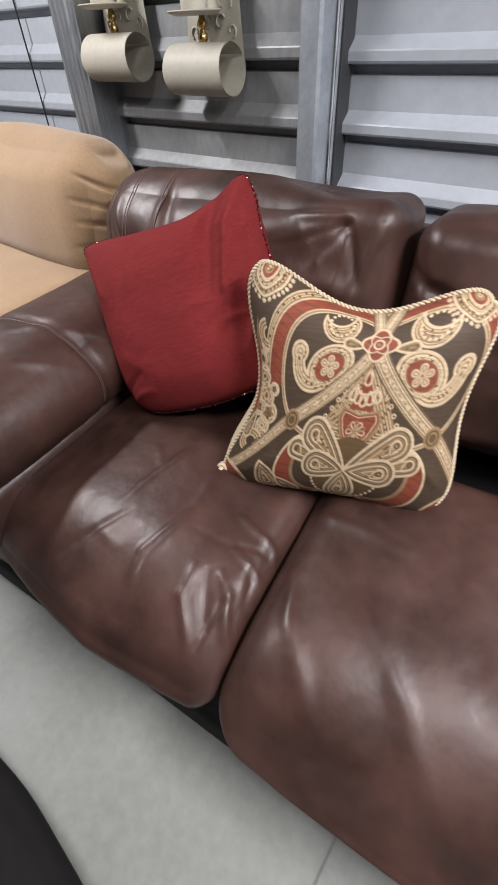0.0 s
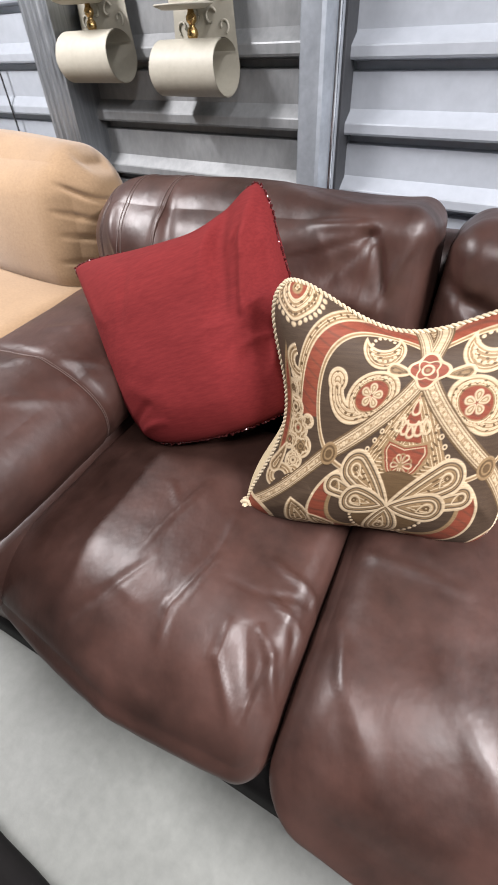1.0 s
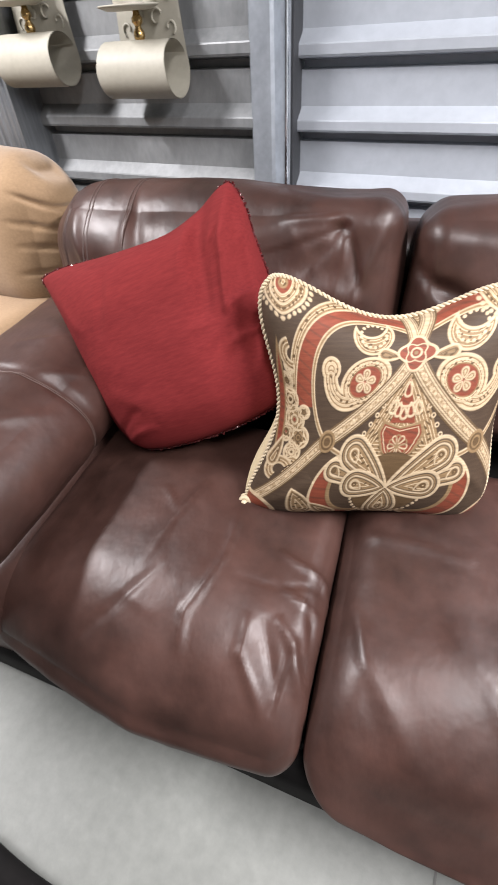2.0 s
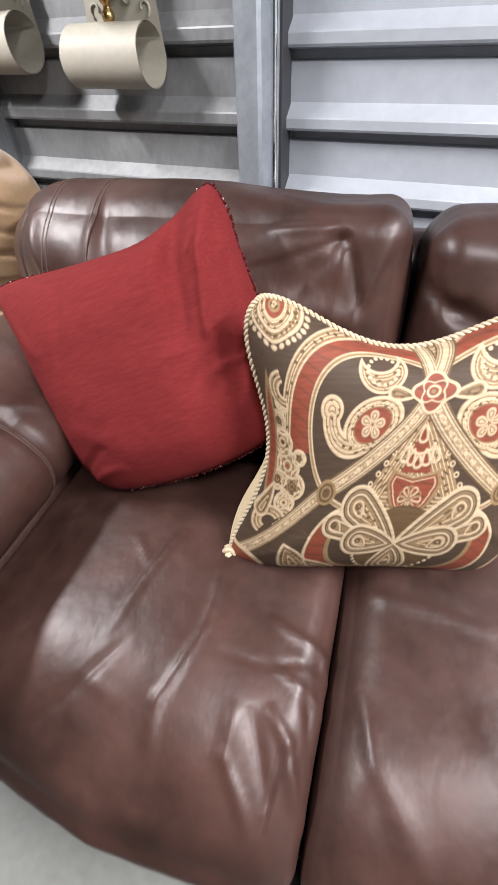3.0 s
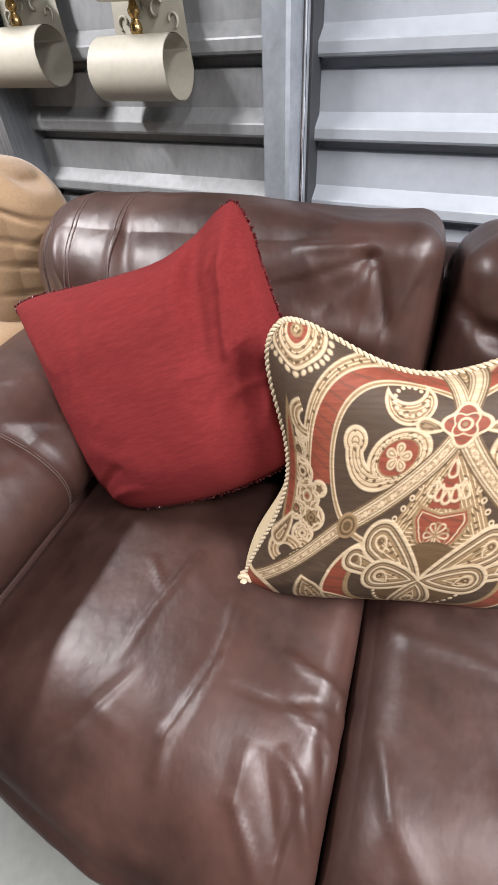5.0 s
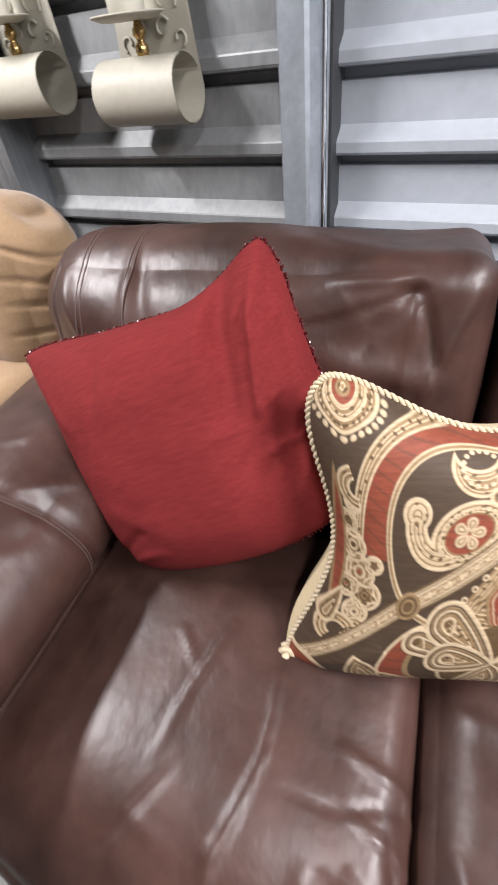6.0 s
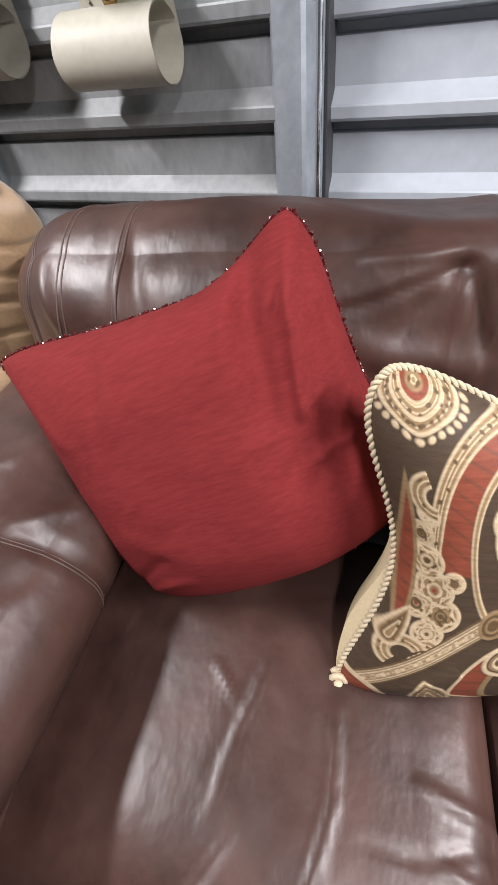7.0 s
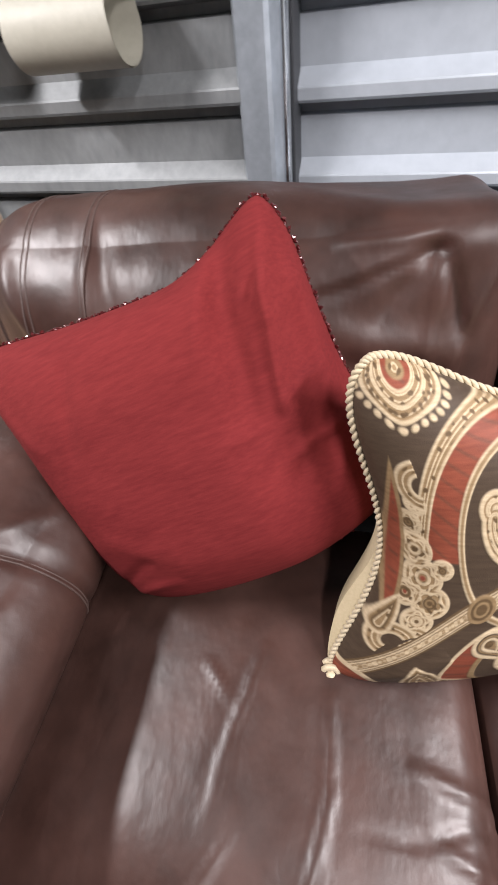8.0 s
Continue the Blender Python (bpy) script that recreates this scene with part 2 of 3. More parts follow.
def ribbed_panel(name, x0, x1, y, out, material, label, first=0.085, pitch=0.197):
    """Sheet steel with ribs along it: sloped top, upright face, undercut below."""
    prof = [(y + 0.03, 0.0), (y, 0.0)]
    z = first
    while z < TOP - 0.1:
        prof += [(y, z - 0.088), (y + 0.024, z - 0.084), (y + 0.024, z - 0.066), (y - out * 0.9, z - 0.058), (y - out, z - 0.052), (y - out, z - 0.030), (y - out * 0.95, z - 0.026), (y, z + 0.004)]
        z += pitch
    prof += [(y, TOP), (y + 0.03, TOP)]
    return tagged(part(name, extrude_bm(prof, x0, x1), material, smooth=False), label, "wall", kind="structure")


ribbed_panel("wall_north_1", -0.775, X1, 1.68, 0.038, PAINTED, "grey corrugated steel wall panel with bright horizontal ribs", 0.185, 0.179)
ribbed_panel("wall_north_2", -1.74, -0.86, 1.56, 0.032, DULL, "dull galvanised corrugated panel behind the candle sconces", 0.24, 0.1725)
ribbed_panel("wall_north_3", X0, -1.86, 1.675, 0.032, PAINTED, "grey corrugated steel wall panel beside the post", 0.195, 0.179)


def right_post():
    """Folded steel upright with a rolled bright edge and a dark return."""
    prof = [(-0.877, 1.68), (-0.877, 1.532), (-0.872, 1.527), (-0.812, 1.527), (-0.803, 1.535), (-0.798, 1.560), (-0.794, 1.585), (-0.786, 1.595), (-0.781, 1.605), (-0.781, 1.68)]
    bm = extrude_bm([(y, x) for x, y in prof], 0, TOP)
    bmesh.ops.transform(bm, matrix=Matrix(((0, 0, 1, 0), (0, 1, 0, 0), (1, 0, 0, 0), (0, 0, 0, 1))), verts=bm.verts)
    bmesh.ops.recalc_face_normals(bm, faces=bm.faces)
    return part("wall_post", bm, STEEL, smooth=False)


part_edge = part("bright_edge", tube_bm([(-0.790, 1.588, z) for z in np.linspace(0, TOP, 12)], 0.0085, 10), CHROME)
tagged(part_edge, "bright polished edge strip along the steel post", "trim", kind="structure")
# added strip: the shade on the post's side return, put into dark colour
tagged(part("return_strip", box_bm(-0.7805, -0.772, 1.604, 1.676, 0, TOP, 0.002), RETURN_SHADE, smooth=False), "dark strip for the shaded side return between post and corrugated panel", "trim", kind="structure")
tagged(right_post(), "galvanised steel upright post with a bright folded edge", "post", kind="structure")


def left_post():
    """Channel upright with shallow flutes down its face."""
    x0, x1, y = -1.875, -1.735, 1.42
    prof = [(x0, 1.69), (x0, y)]
    n = 5
    for k in range(n):
        a = x0 + (x1 - x0) * (k + 0.2) / n
        b = x0 + (x1 - x0) * (k + 0.8) / n
        prof += [(a, y), (a + 0.004, y + 0.006), (b - 0.004, y + 0.006), (b, y)]
    prof += [(x1, y), (x1, 1.69)]
    bm = extrude_bm([(yy, x) for x, yy in prof], 0, TOP)
    bmesh.ops.transform(bm, matrix=Matrix(((0, 0, 1, 0), (0, 1, 0, 0), (1, 0, 0, 0), (0, 0, 0, 1))), verts=bm.verts)
    bmesh.ops.recalc_face_normals(bm, faces=bm.faces)
    return part("wall_post", bm, BRUSHED, smooth=False)


tagged(left_post(), "streaky dark galvanised channel post in the corrugated wall", "post", kind="structure")
tagged(part("wall_cable", tube_bm([(-2.42, 1.635, z) for z in np.linspace(0, TOP, 20)], 0.004, 6), BLACK), "thin black cable hanging down the corrugated wall", "cable", kind="structure")


# ---- ceiling lights ----
def ceiling_light(where, wide, long):
    x, y, z = where
    base = empty("ceiling_light", pose(x, y, TOP))
    part("frame", box_bm(-wide / 2 - 0.05, wide / 2 + 0.05, -long / 2 - 0.06, long / 2 + 0.06, -0.045, 0, 0.006), LOW_BOUNCE, base, smooth=False)
    mat, nodes, links, bsdf = node_material("lit_diffuser")
    bsdf.inputs["Emission Color"].default_value, bsdf.inputs["Emission Strength"].default_value = (1, 0.97, 0.985, 1), 1.5
    part("diffuser", box_bm(-wide / 2, wide / 2, -long / 2, long / 2, -0.06, -0.046), mat, base, smooth=False)
    return tagged(base, "lit fluorescent ceiling fitting with a white diffuser", "ceiling light", "ceiling lights")


for where, watts, wide, long in LAMPS:
    ceiling_light(where, wide, long)


# ---- the brown leather sofa ----
SOFA = pose(-0.22, 0.20, 0, 0, 0, 7)
sofa = empty("leather_sofa", SOFA)


def placed(ob, x, y, z, rx=0, ry=0, rz=0):
    ob.matrix_local = pose(x, y, z, rx, ry, rz)
    return ob


def seat_crease(seed, folds, drop, sink=0.0, taper=0.0):
    def f(p, nrm, c):
        x, y = p[:, 0], p[:, 1]
        top = np.clip(nrm[:, 2], 0, 1)
        front = np.clip(-nrm[:, 1], 0, 1)
        h = waves(x, y, p[:, 2], 9, seed) * 0.006 + waves(x, y, p[:, 2], 24, seed + 1) * 0.0022 + waves(x, 0.6 * y, p[:, 2], 62, seed + 2) * 0.0006
        for x0, y0, x1, y1, w, amp in folds:
            h = h + amp * fold(x, y, x0, y0, x1, y1, 0.8 * w)
        p = p + nrm * (h * (0.3 + 0.7 * np.maximum(top, front)))[:, None]
        # the front rolls over, the edge by the armrest sinks
        lift = np.clip((p[:, 2] + 0.09) / 0.2, 0, 1)
        p[:, 2] -= lift * drop * np.clip((-y - 0.13) / 0.25, 0, 1.1) ** 2.2
        p[:, 2] -= lift * sink * (np.sqrt(np.clip(-x - 0.235 + 0.03 * y, 0, 1) ** 2 + 0.0002) - 0.014 + 0 * x) * (x < 0)
        p[:, 1] += 0.10 * np.clip(-c[:, 1] - 0.7, 0, 0.3) / 0.3 * np.clip(0.3 - c[:, 2], 0, 1.3) ** 1.5 / 1.48
        p[:, 1] += taper * np.clip(0.1 - c[:, 0], 0, 1.1) * np.clip(-c[:, 1], 0, 1) ** 2
        return p
    return f


LEFT_FOLDS = [(-0.056, 0.067, -0.012, 0.006, 0.006, 0.0040), (0.027, 0.095, -0.003, -0.055, 0.007, 0.0060), (-0.003, -0.055, -0.022, -0.129, 0.008, 0.0030), (0.135, 0.030, 0.143, -0.084, 0.010, 0.0050),
              (0.143, -0.084, 0.113, -0.201, 0.011, 0.0070), (0.109, -0.199, 0.125, -0.280, 0.010, 0.0060), (0.202, -0.111, 0.376, -0.078, 0.007, -0.0040), (0.267, -0.013, 0.359, -0.058, 0.012, 0.0070),
              (0.359, -0.055, 0.386, -0.114, 0.010, 0.0060), (0.292, -0.169, 0.334, -0.210, 0.011, 0.0100), (0.333, -0.207, 0.373, -0.283, 0.012, 0.0100), (0.234, -0.186, 0.238, -0.254, 0.012, 0.0070),
              (0.235, -0.253, 0.301, -0.312, 0.013, 0.0090), (0.016, -0.143, -0.062, -0.253, 0.010, -0.0060), (-0.065, -0.253, -0.105, -0.319, 0.010, -0.0050), (0.278, -0.096, 0.370, -0.151, 0.008, 0.0060),
              (0.261, -0.182, 0.314, -0.269, 0.016, -0.0090), (-0.030, -0.202, 0.055, -0.227, 0.016, 0.0030), (0.326, -0.226, 0.323, -0.302, 0.008, -0.0060), (0.344, -0.136, 0.374, -0.214, 0.010, -0.0060)]
RIGHT_FOLDS = [(-0.30, -0.10, -0.16, -0.30, 0.02, 0.007), (-0.28, 0.10, -0.1, 0.06, 0.018, 0.005), (-0.10, -0.12, 0.06, -0.32, 0.025, 0.008), (0.10, -0.08, 0.2, -0.32, 0.03, 0.006),
               (-0.24, 0.22, -0.14, 0.10, 0.016, 0.005), (0.0, 0.15, 0.12, 0.05, 0.03, 0.005)]

seat_l = Soft((0.376, 0.385, 0.125), 0.045, (0.004, 0.012, 0.03), seat_crease(3, LEFT_FOLDS, 0.12, 0.12, 0.06), 0.055)
seat_r = Soft((0.338, 0.395, 0.125), 0.085, (0.006, 0.02, 0.034), seat_crease(8, RIGHT_FOLDS, 0.12))
placed(part("seat_cushion", seat_l.mesh((110, 130, 24)), LEATHER, sofa, "creased brown leather seat cushion"), -0.378, 0.37, 0.308)
placed(part("seat_cushion", seat_r.mesh((90, 110, 24)), LEATHER, sofa, "brown leather seat cushion"), 0.345, 0.36, 0.308)


def back_crease(seed, tufts, folds, inner=1):
    def f(p, nrm, c):
        x, z = p[:, 0], p[:, 2]
        h = waves(x, p[:, 1], z, 10, seed) * 0.007 + waves(x, p[:, 1], z, 26, seed + 1) * 0.0030 + waves(x, p[:, 1], z, 60, seed + 2) * 0.0007
        for x0, y0, x1, y1, w, amp in folds:
            h = h + 1.25 * amp * fold(x, z, x0, y0, x1, y1, w)
        for tx, tz, w, amp in tufts:
            h = h - amp * np.exp(-((x - tx) ** 2 + (z - tz) ** 2) / w ** 2)
        p = p + nrm * h[:, None]
        p[:, 2] += 0.006 * np.clip((p[:, 0] * inner - 0.24) / 0.2, 0, 1.2) ** 2 * np.clip(p[:, 2] / 0.2, 0, 1)
        return p
    return f


back_l = Soft((0.487, 0.165, 0.275), 0.155, (0.02, 0.035, 0.02), back_crease(21, [(0.35, 0.22, 0.022, 0.012)],
              [(0.35, 0.22, 0.42, 0.10, 0.012, -0.009), (0.35, 0.22, 0.29, 0.12, 0.012, -0.006), (0.33, 0.24, 0.22, 0.24, 0.012, 0.006), (0.08, 0.14, 0.2, 0.06, 0.024, 0.007), (0.2, 0.10, 0.40, 0.07, 0.026, 0.010),
               (-0.18, 0.24, -0.12, 0.08, 0.012, -0.005), (-0.21, 0.24, -0.16, 0.06, 0.012, 0.006), (-0.36, 0.2, -0.3, 0.04, 0.018, 0.008), (-0.05, 0.12, 0.04, 0.02, 0.016, 0.006), (0.44, 0.2, 0.40, 0.0, 0.014, 0.008), (0.34, 0.21, 0.14, 0.13, 0.010, -0.005), (0.36, 0.2, 0.36, 0.05, 0.010, 0.006), (0.12, 0.05, 0.34, 0.03, 0.014, 0.007), (0.02, 0.2, 0.14, 0.1, 0.010, 0.005)]), 0.06)
back_r = Soft((0.345, 0.155, 0.275), 0.07, (0.015, 0.035, 0.018), back_crease(35, [(-0.26, 0.12, 0.025, 0.01)],
              [(-0.32, 0.14, -0.18, 0.10, 0.014, -0.012), (-0.30, 0.02, -0.1, 0.06, 0.02, 0.010), (-0.3, -0.06, -0.12, -0.02, 0.02, 0.008)], -1), 0.12)
bl = placed(part("back_cushion", back_l.mesh((100, 40, 70)), LEATHER, sofa, "puffy brown leather back cushion with stitched end"), -0.480, 1.0, 0.70, -10)
placed(part("back_cushion", back_r.mesh((70, 40, 60)), LEATHER, sofa, "puffy brown leather back cushion"), 0.388, 1.0, 0.69, -10)
for cx in (-0.42, -0.66, -0.86):
    for dx in (0.0, 0.02):
        pts = [(cx + dx, y, 1.0) for y in np.linspace(0.9, -1, 24)] + [(cx + dx, -1.0, z) for z in np.linspace(0.98, -0.6, 30)]
        part("stitched_seam", tube_bm(back_l.line(pts, 0.0006), 0.0018, 6), THREAD, bl)


def arm_crease(p, nrm, c):
    x, y, z = p[:, 0], p[:, 1], p[:, 2]
    h = waves(x, y, z, 9, 51) * 0.006 + waves(x, y, z, 24, 52) * 0.002
    h = h - 0.008 * np.exp(-((y + 0.045 - 0.15 * x) / 0.012) ** 2)
    for x0, y0, x1, y1, w, amp in [(0.16, 0.05, 0.02, -0.1, 0.010, 0.006), (0.18, 0.2, 0.04, 0.3, 0.009, 0.006), (0.17, -0.1, 0.06, -0.25, 0.014, 0.006), (0.1, 0.14, 0.0, 0.06, 0.008, 0.005)]:
        h = h + amp * fold(x, y, x0, y0, x1, y1, w)
    p = p + nrm * h[:, None]
    # the inner side draws back below its fullest line
    p[:, 0] -= 0.035 * np.clip((0.04 - p[:, 2]) / 0.18, 0, 1) ** 1.4 * np.clip(p[:, 0] / 0.12, 0, 1)
    return p


arm_l = Soft((0.205, 0.50, 0.160), 0.155, (0.012, 0.02, 0.015), arm_crease)
al = placed(part("armrest", arm_l.mesh((40, 100, 40)), LEATHER, sofa, "padded rounded leather armrest with double stitching"), -0.845, 0.50, 0.57)
placed(part("armrest", arm_l.mesh((30, 60, 30)), LEATHER, sofa), 0.91, 0.50, 0.57)
for off in (0.0, 0.014):
    pts = [(1.0, -0.06 + off, z) for z in np.linspace(-0.3, 0.98, 24)] + [(x, -0.06 + off - 0.05 * (1 - x), 1.0) for x in np.linspace(1, -0.9, 24)]
    part("stitched_seam", tube_bm(arm_l.line(pts, 0.0006), 0.0018, 6), THREAD, al)
# added strip: shade under the cushions put into near-black colour, base likewise
placed(part("shade_rail", box_bm(-0.92, 0.95, -0.004, 0.11, 0.05, 0.215, 0.03), UNDER, sofa, "near-black strip standing for the shade under the seat cushions"), -0.02, 0.004, -0.02, 0, 0, -2.9)
part("base_frame", box_bm(-1.0, 1.05, 0.06, 1.10, 0.05, 0.24, 0.012), UNDER, sofa, "recessed sofa base, near black for the shade under the seat")
for ax in (-0.85, 0.91):
    part("arm_panel", box_bm(ax - 0.15, ax + 0.15, 0.05, 0.98, 0.06, 0.46, 0.03), LEATHER, sofa)
part("back_frame", Soft((0.98, 0.09, 0.36), 0.07, (0, 0.01, 0.01)).mesh((30, 8, 16)), LEATHER, sofa).matrix_local = pose(0.03, 1.17, 0.50, -6)
for fx in (-0.95, 1.0):
    for fy in (0.08, 1.05):
        part("foot", box_bm(fx - 0.03, fx + 0.03, fy - 0.03, fy + 0.03, 0, 0.06, 0.004), UNDER, sofa)
tagged(sofa, "worn dark brown leather sofa with puffy creased cushions", "sofa")


# ---- cushions on the sofa ----
def frame_from(centre, right, up):
    x = Vector(right).normalized()
    z = x.cross(Vector(up)).normalized()
    y = z.cross(x)
    m = Matrix((x, y, z)).transposed().to_4x4()
    m.translation = centre
    return m


def pillow_points(u, v, hw, hh, thick, pin, side, ears=None, blunt=0.0, flare=1.7, power=0.5):
    """Places on one face of a filled square cover; pin: how far its right, left, upper and lower edges draw in."""
    px, py = np.where(u > 0, pin[0], pin[1]), np.where(v > 0, pin[2], pin[3])
    x = hw * u * (1 - px * (1 - v ** 2) ** flare * np.abs(u) ** 1.5)
    y = hh * v * (1 - py * (1 - u ** 2) ** flare * np.abs(v) ** 1.5)
    round_off = 1 - blunt * np.abs(u * v) ** 5
    x, y = x * round_off, y * round_off
    z = side * thick * (np.clip((1 - u ** 4) * (1 - v ** 4), 0, 1) ** power * (1 - 0.35 * (u ** 2 + v ** 2) / 2))
    if ears:
        for (cu, cv), (dx, dy, dz) in ears.items():
            w = np.clip((1 + cu * u) / 2, 0, 1) ** 4 * np.clip((1 + cv * v) / 2, 0, 1) ** 4
            x, y, z = x + dx * w, y + dy * w, z + dz * w
    return x, y, z


def edge_path(n, fn):
    """The pillow's rim, all the way round."""
    s = np.linspace(-1, 1, n, endpoint=False)
    one = np.ones(n)
    u = np.concatenate([s, one, -s, -one])
    v = np.concatenate([-one, s, one, -s])
    x, y, z = fn(u, v)
    return np.stack([x, y, z], 1)


RED = frame_from((-0.77, 0.825, 0.748), (0.5, 0.155, 0.214), (-0.32, 0.176, 0.37))
red = empty("red_cushion", RED)
RED_PIN = (0.12, 0.04, 0.16, -0.03)
RED_EARS = {(1, 1): (-0.035, 0.014, 0.0), (-1, 1): (-0.072, 0.010, -0.005), (-1, -1): (0.06, 0.004, 0.0), (1, -1): (0.045, 0.075, 0.0)}


def red_points(u, v, hw, hh, side):
    x, y, z = pillow_points(u, v, hw, hh, 0.11, RED_PIN, side, RED_EARS, 0.06)
    z = z - 0.075 * np.clip((u - 0.25) / 0.75, 0, 1) ** 1.6 * np.clip((0.55 - v) / 0.7, 0, 1)
    return x, y - 0.020 * np.exp(-((u - 0.40) / 0.36) ** 2) * np.clip(v, 0, 1) ** 3, z


def red_face(side):
    n = 90
    s = np.linspace(-1, 1, n)
    U, V = np.meshgrid(s, s)
    x, y, z = red_points(U, V, 0.283, 0.262, side)
    k = np.clip(1 - U ** 4, 0, 1) * np.clip(1 - V ** 4, 0, 1)
    h = waves(x, y, 0 * x, 13, 71) * 0.0035 + waves(x, y, 0 * x, 34, 72) * 0.0014 + waves(x, y, 0 * x, 90, 73) * 0.0006
    for x0, y0, x1, y1, w, a in [(0.22, 0.22, 0.17, -0.04, 0.013, 0.024), (0.24, 0.14, 0.21, -0.10, 0.009, 0.020), (0.17, 0.25, 0.12, 0.02, 0.022, -0.026), (0.26, 0.02, 0.20, -0.14, 0.010, 0.010),
                                  (0.15, 0.22, 0.09, 0.10, 0.012, 0.005), (0.21, 0.1, 0.15, -0.1, 0.010, -0.008), (-0.22, -0.22, -0.10, -0.20, 0.010, 0.009), (-0.22, -0.19, -0.12, -0.15, 0.010, -0.007),
                                  (0.20, 0.04, 0.06, -0.03, 0.006, 0.0015), (0.27, 0.16, 0.20, 0.10, 0.008, 0.009), (0.26, 0.06, 0.17, 0.0, 0.008, 0.008), (0.25, -0.04, 0.15, -0.08, 0.009, 0.008), (0.22, 0.19, 0.16, 0.1, 0.007, -0.006), (-0.1, 0.17, -0.14, 0.05, 0.012, -0.004), (0.18, -0.02, 0.06, -0.07, 0.006, 0.0015), (-0.28, 0.2, -0.2, 0.08, 0.014, 0.006), (-0.2, -0.1, -0.08, -0.14, 0.02, 0.004)]:
        h = h + a * fold(x, y, x0, y0, x1, y1, w)
    z = z + side * h * k ** 0.4
    P = np.stack([x, y, z], 2)
    return P if side > 0 else P[:, ::-1]


bm = grid_bm(red_face(1))
grid_bm(red_face(-1), bm=bm)
bmesh.ops.remove_doubles(bm, verts=bm.verts, dist=1e-4)
part("cover", bm, VELVET, red)


def beads_bm(path, step, r):
    bm = bmesh.new()
    rng = random.Random(5)
    d = 0
    last = path[-1]
    for p in path:
        d += float(np.linalg.norm(p - last))
        last = p
        if d >= step:
            d = 0
            m = Matrix.LocRotScale(Vector(p) + Vector([rng.uniform(-0.002, 0.002) for _ in range(3)]), Euler([rng.uniform(0, 3) for _ in range(3)]), (r * rng.uniform(0.7, 1.2), r * rng.uniform(0.7, 1.2), r * rng.uniform(1.0, 1.7)))
            bmesh.ops.create_icosphere(bm, subdivisions=1, radius=1, matrix=m)
    return bm


rim = edge_path(400, lambda u, v: red_points(u, v, 0.284, 0.263, 1))
part("beaded_trim", beads_bm(rim, 0.0055, 0.0034), BEAD, red, "dark red glass bead trim", smooth=False)
tagged(red, "red velvet cushion with a dark beaded edge leaning on the armrest", "cushion", "cushions on the sofa")

# the brocade cushion
PAIS = frame_from((-0.262, 0.812, 0.677), (0.937, 0.35, 0.01), (-0.12, 0.33, 0.93))
PAIS_EARS = {(-1, -1): (-0.066, -0.016, 0.0), (-1, 1): (-0.004, 0.036, 0.0), (1, -1): (-0.03, -0.02, 0.0), (1, 1): (0.0, -0.004, 0.0)}
brocade = empty("brocade_cushion", PAIS)
PW, PH, PT, PIN = 0.266, 0.259, 0.10, (0.14, 0.20, 0.30, 0.05)


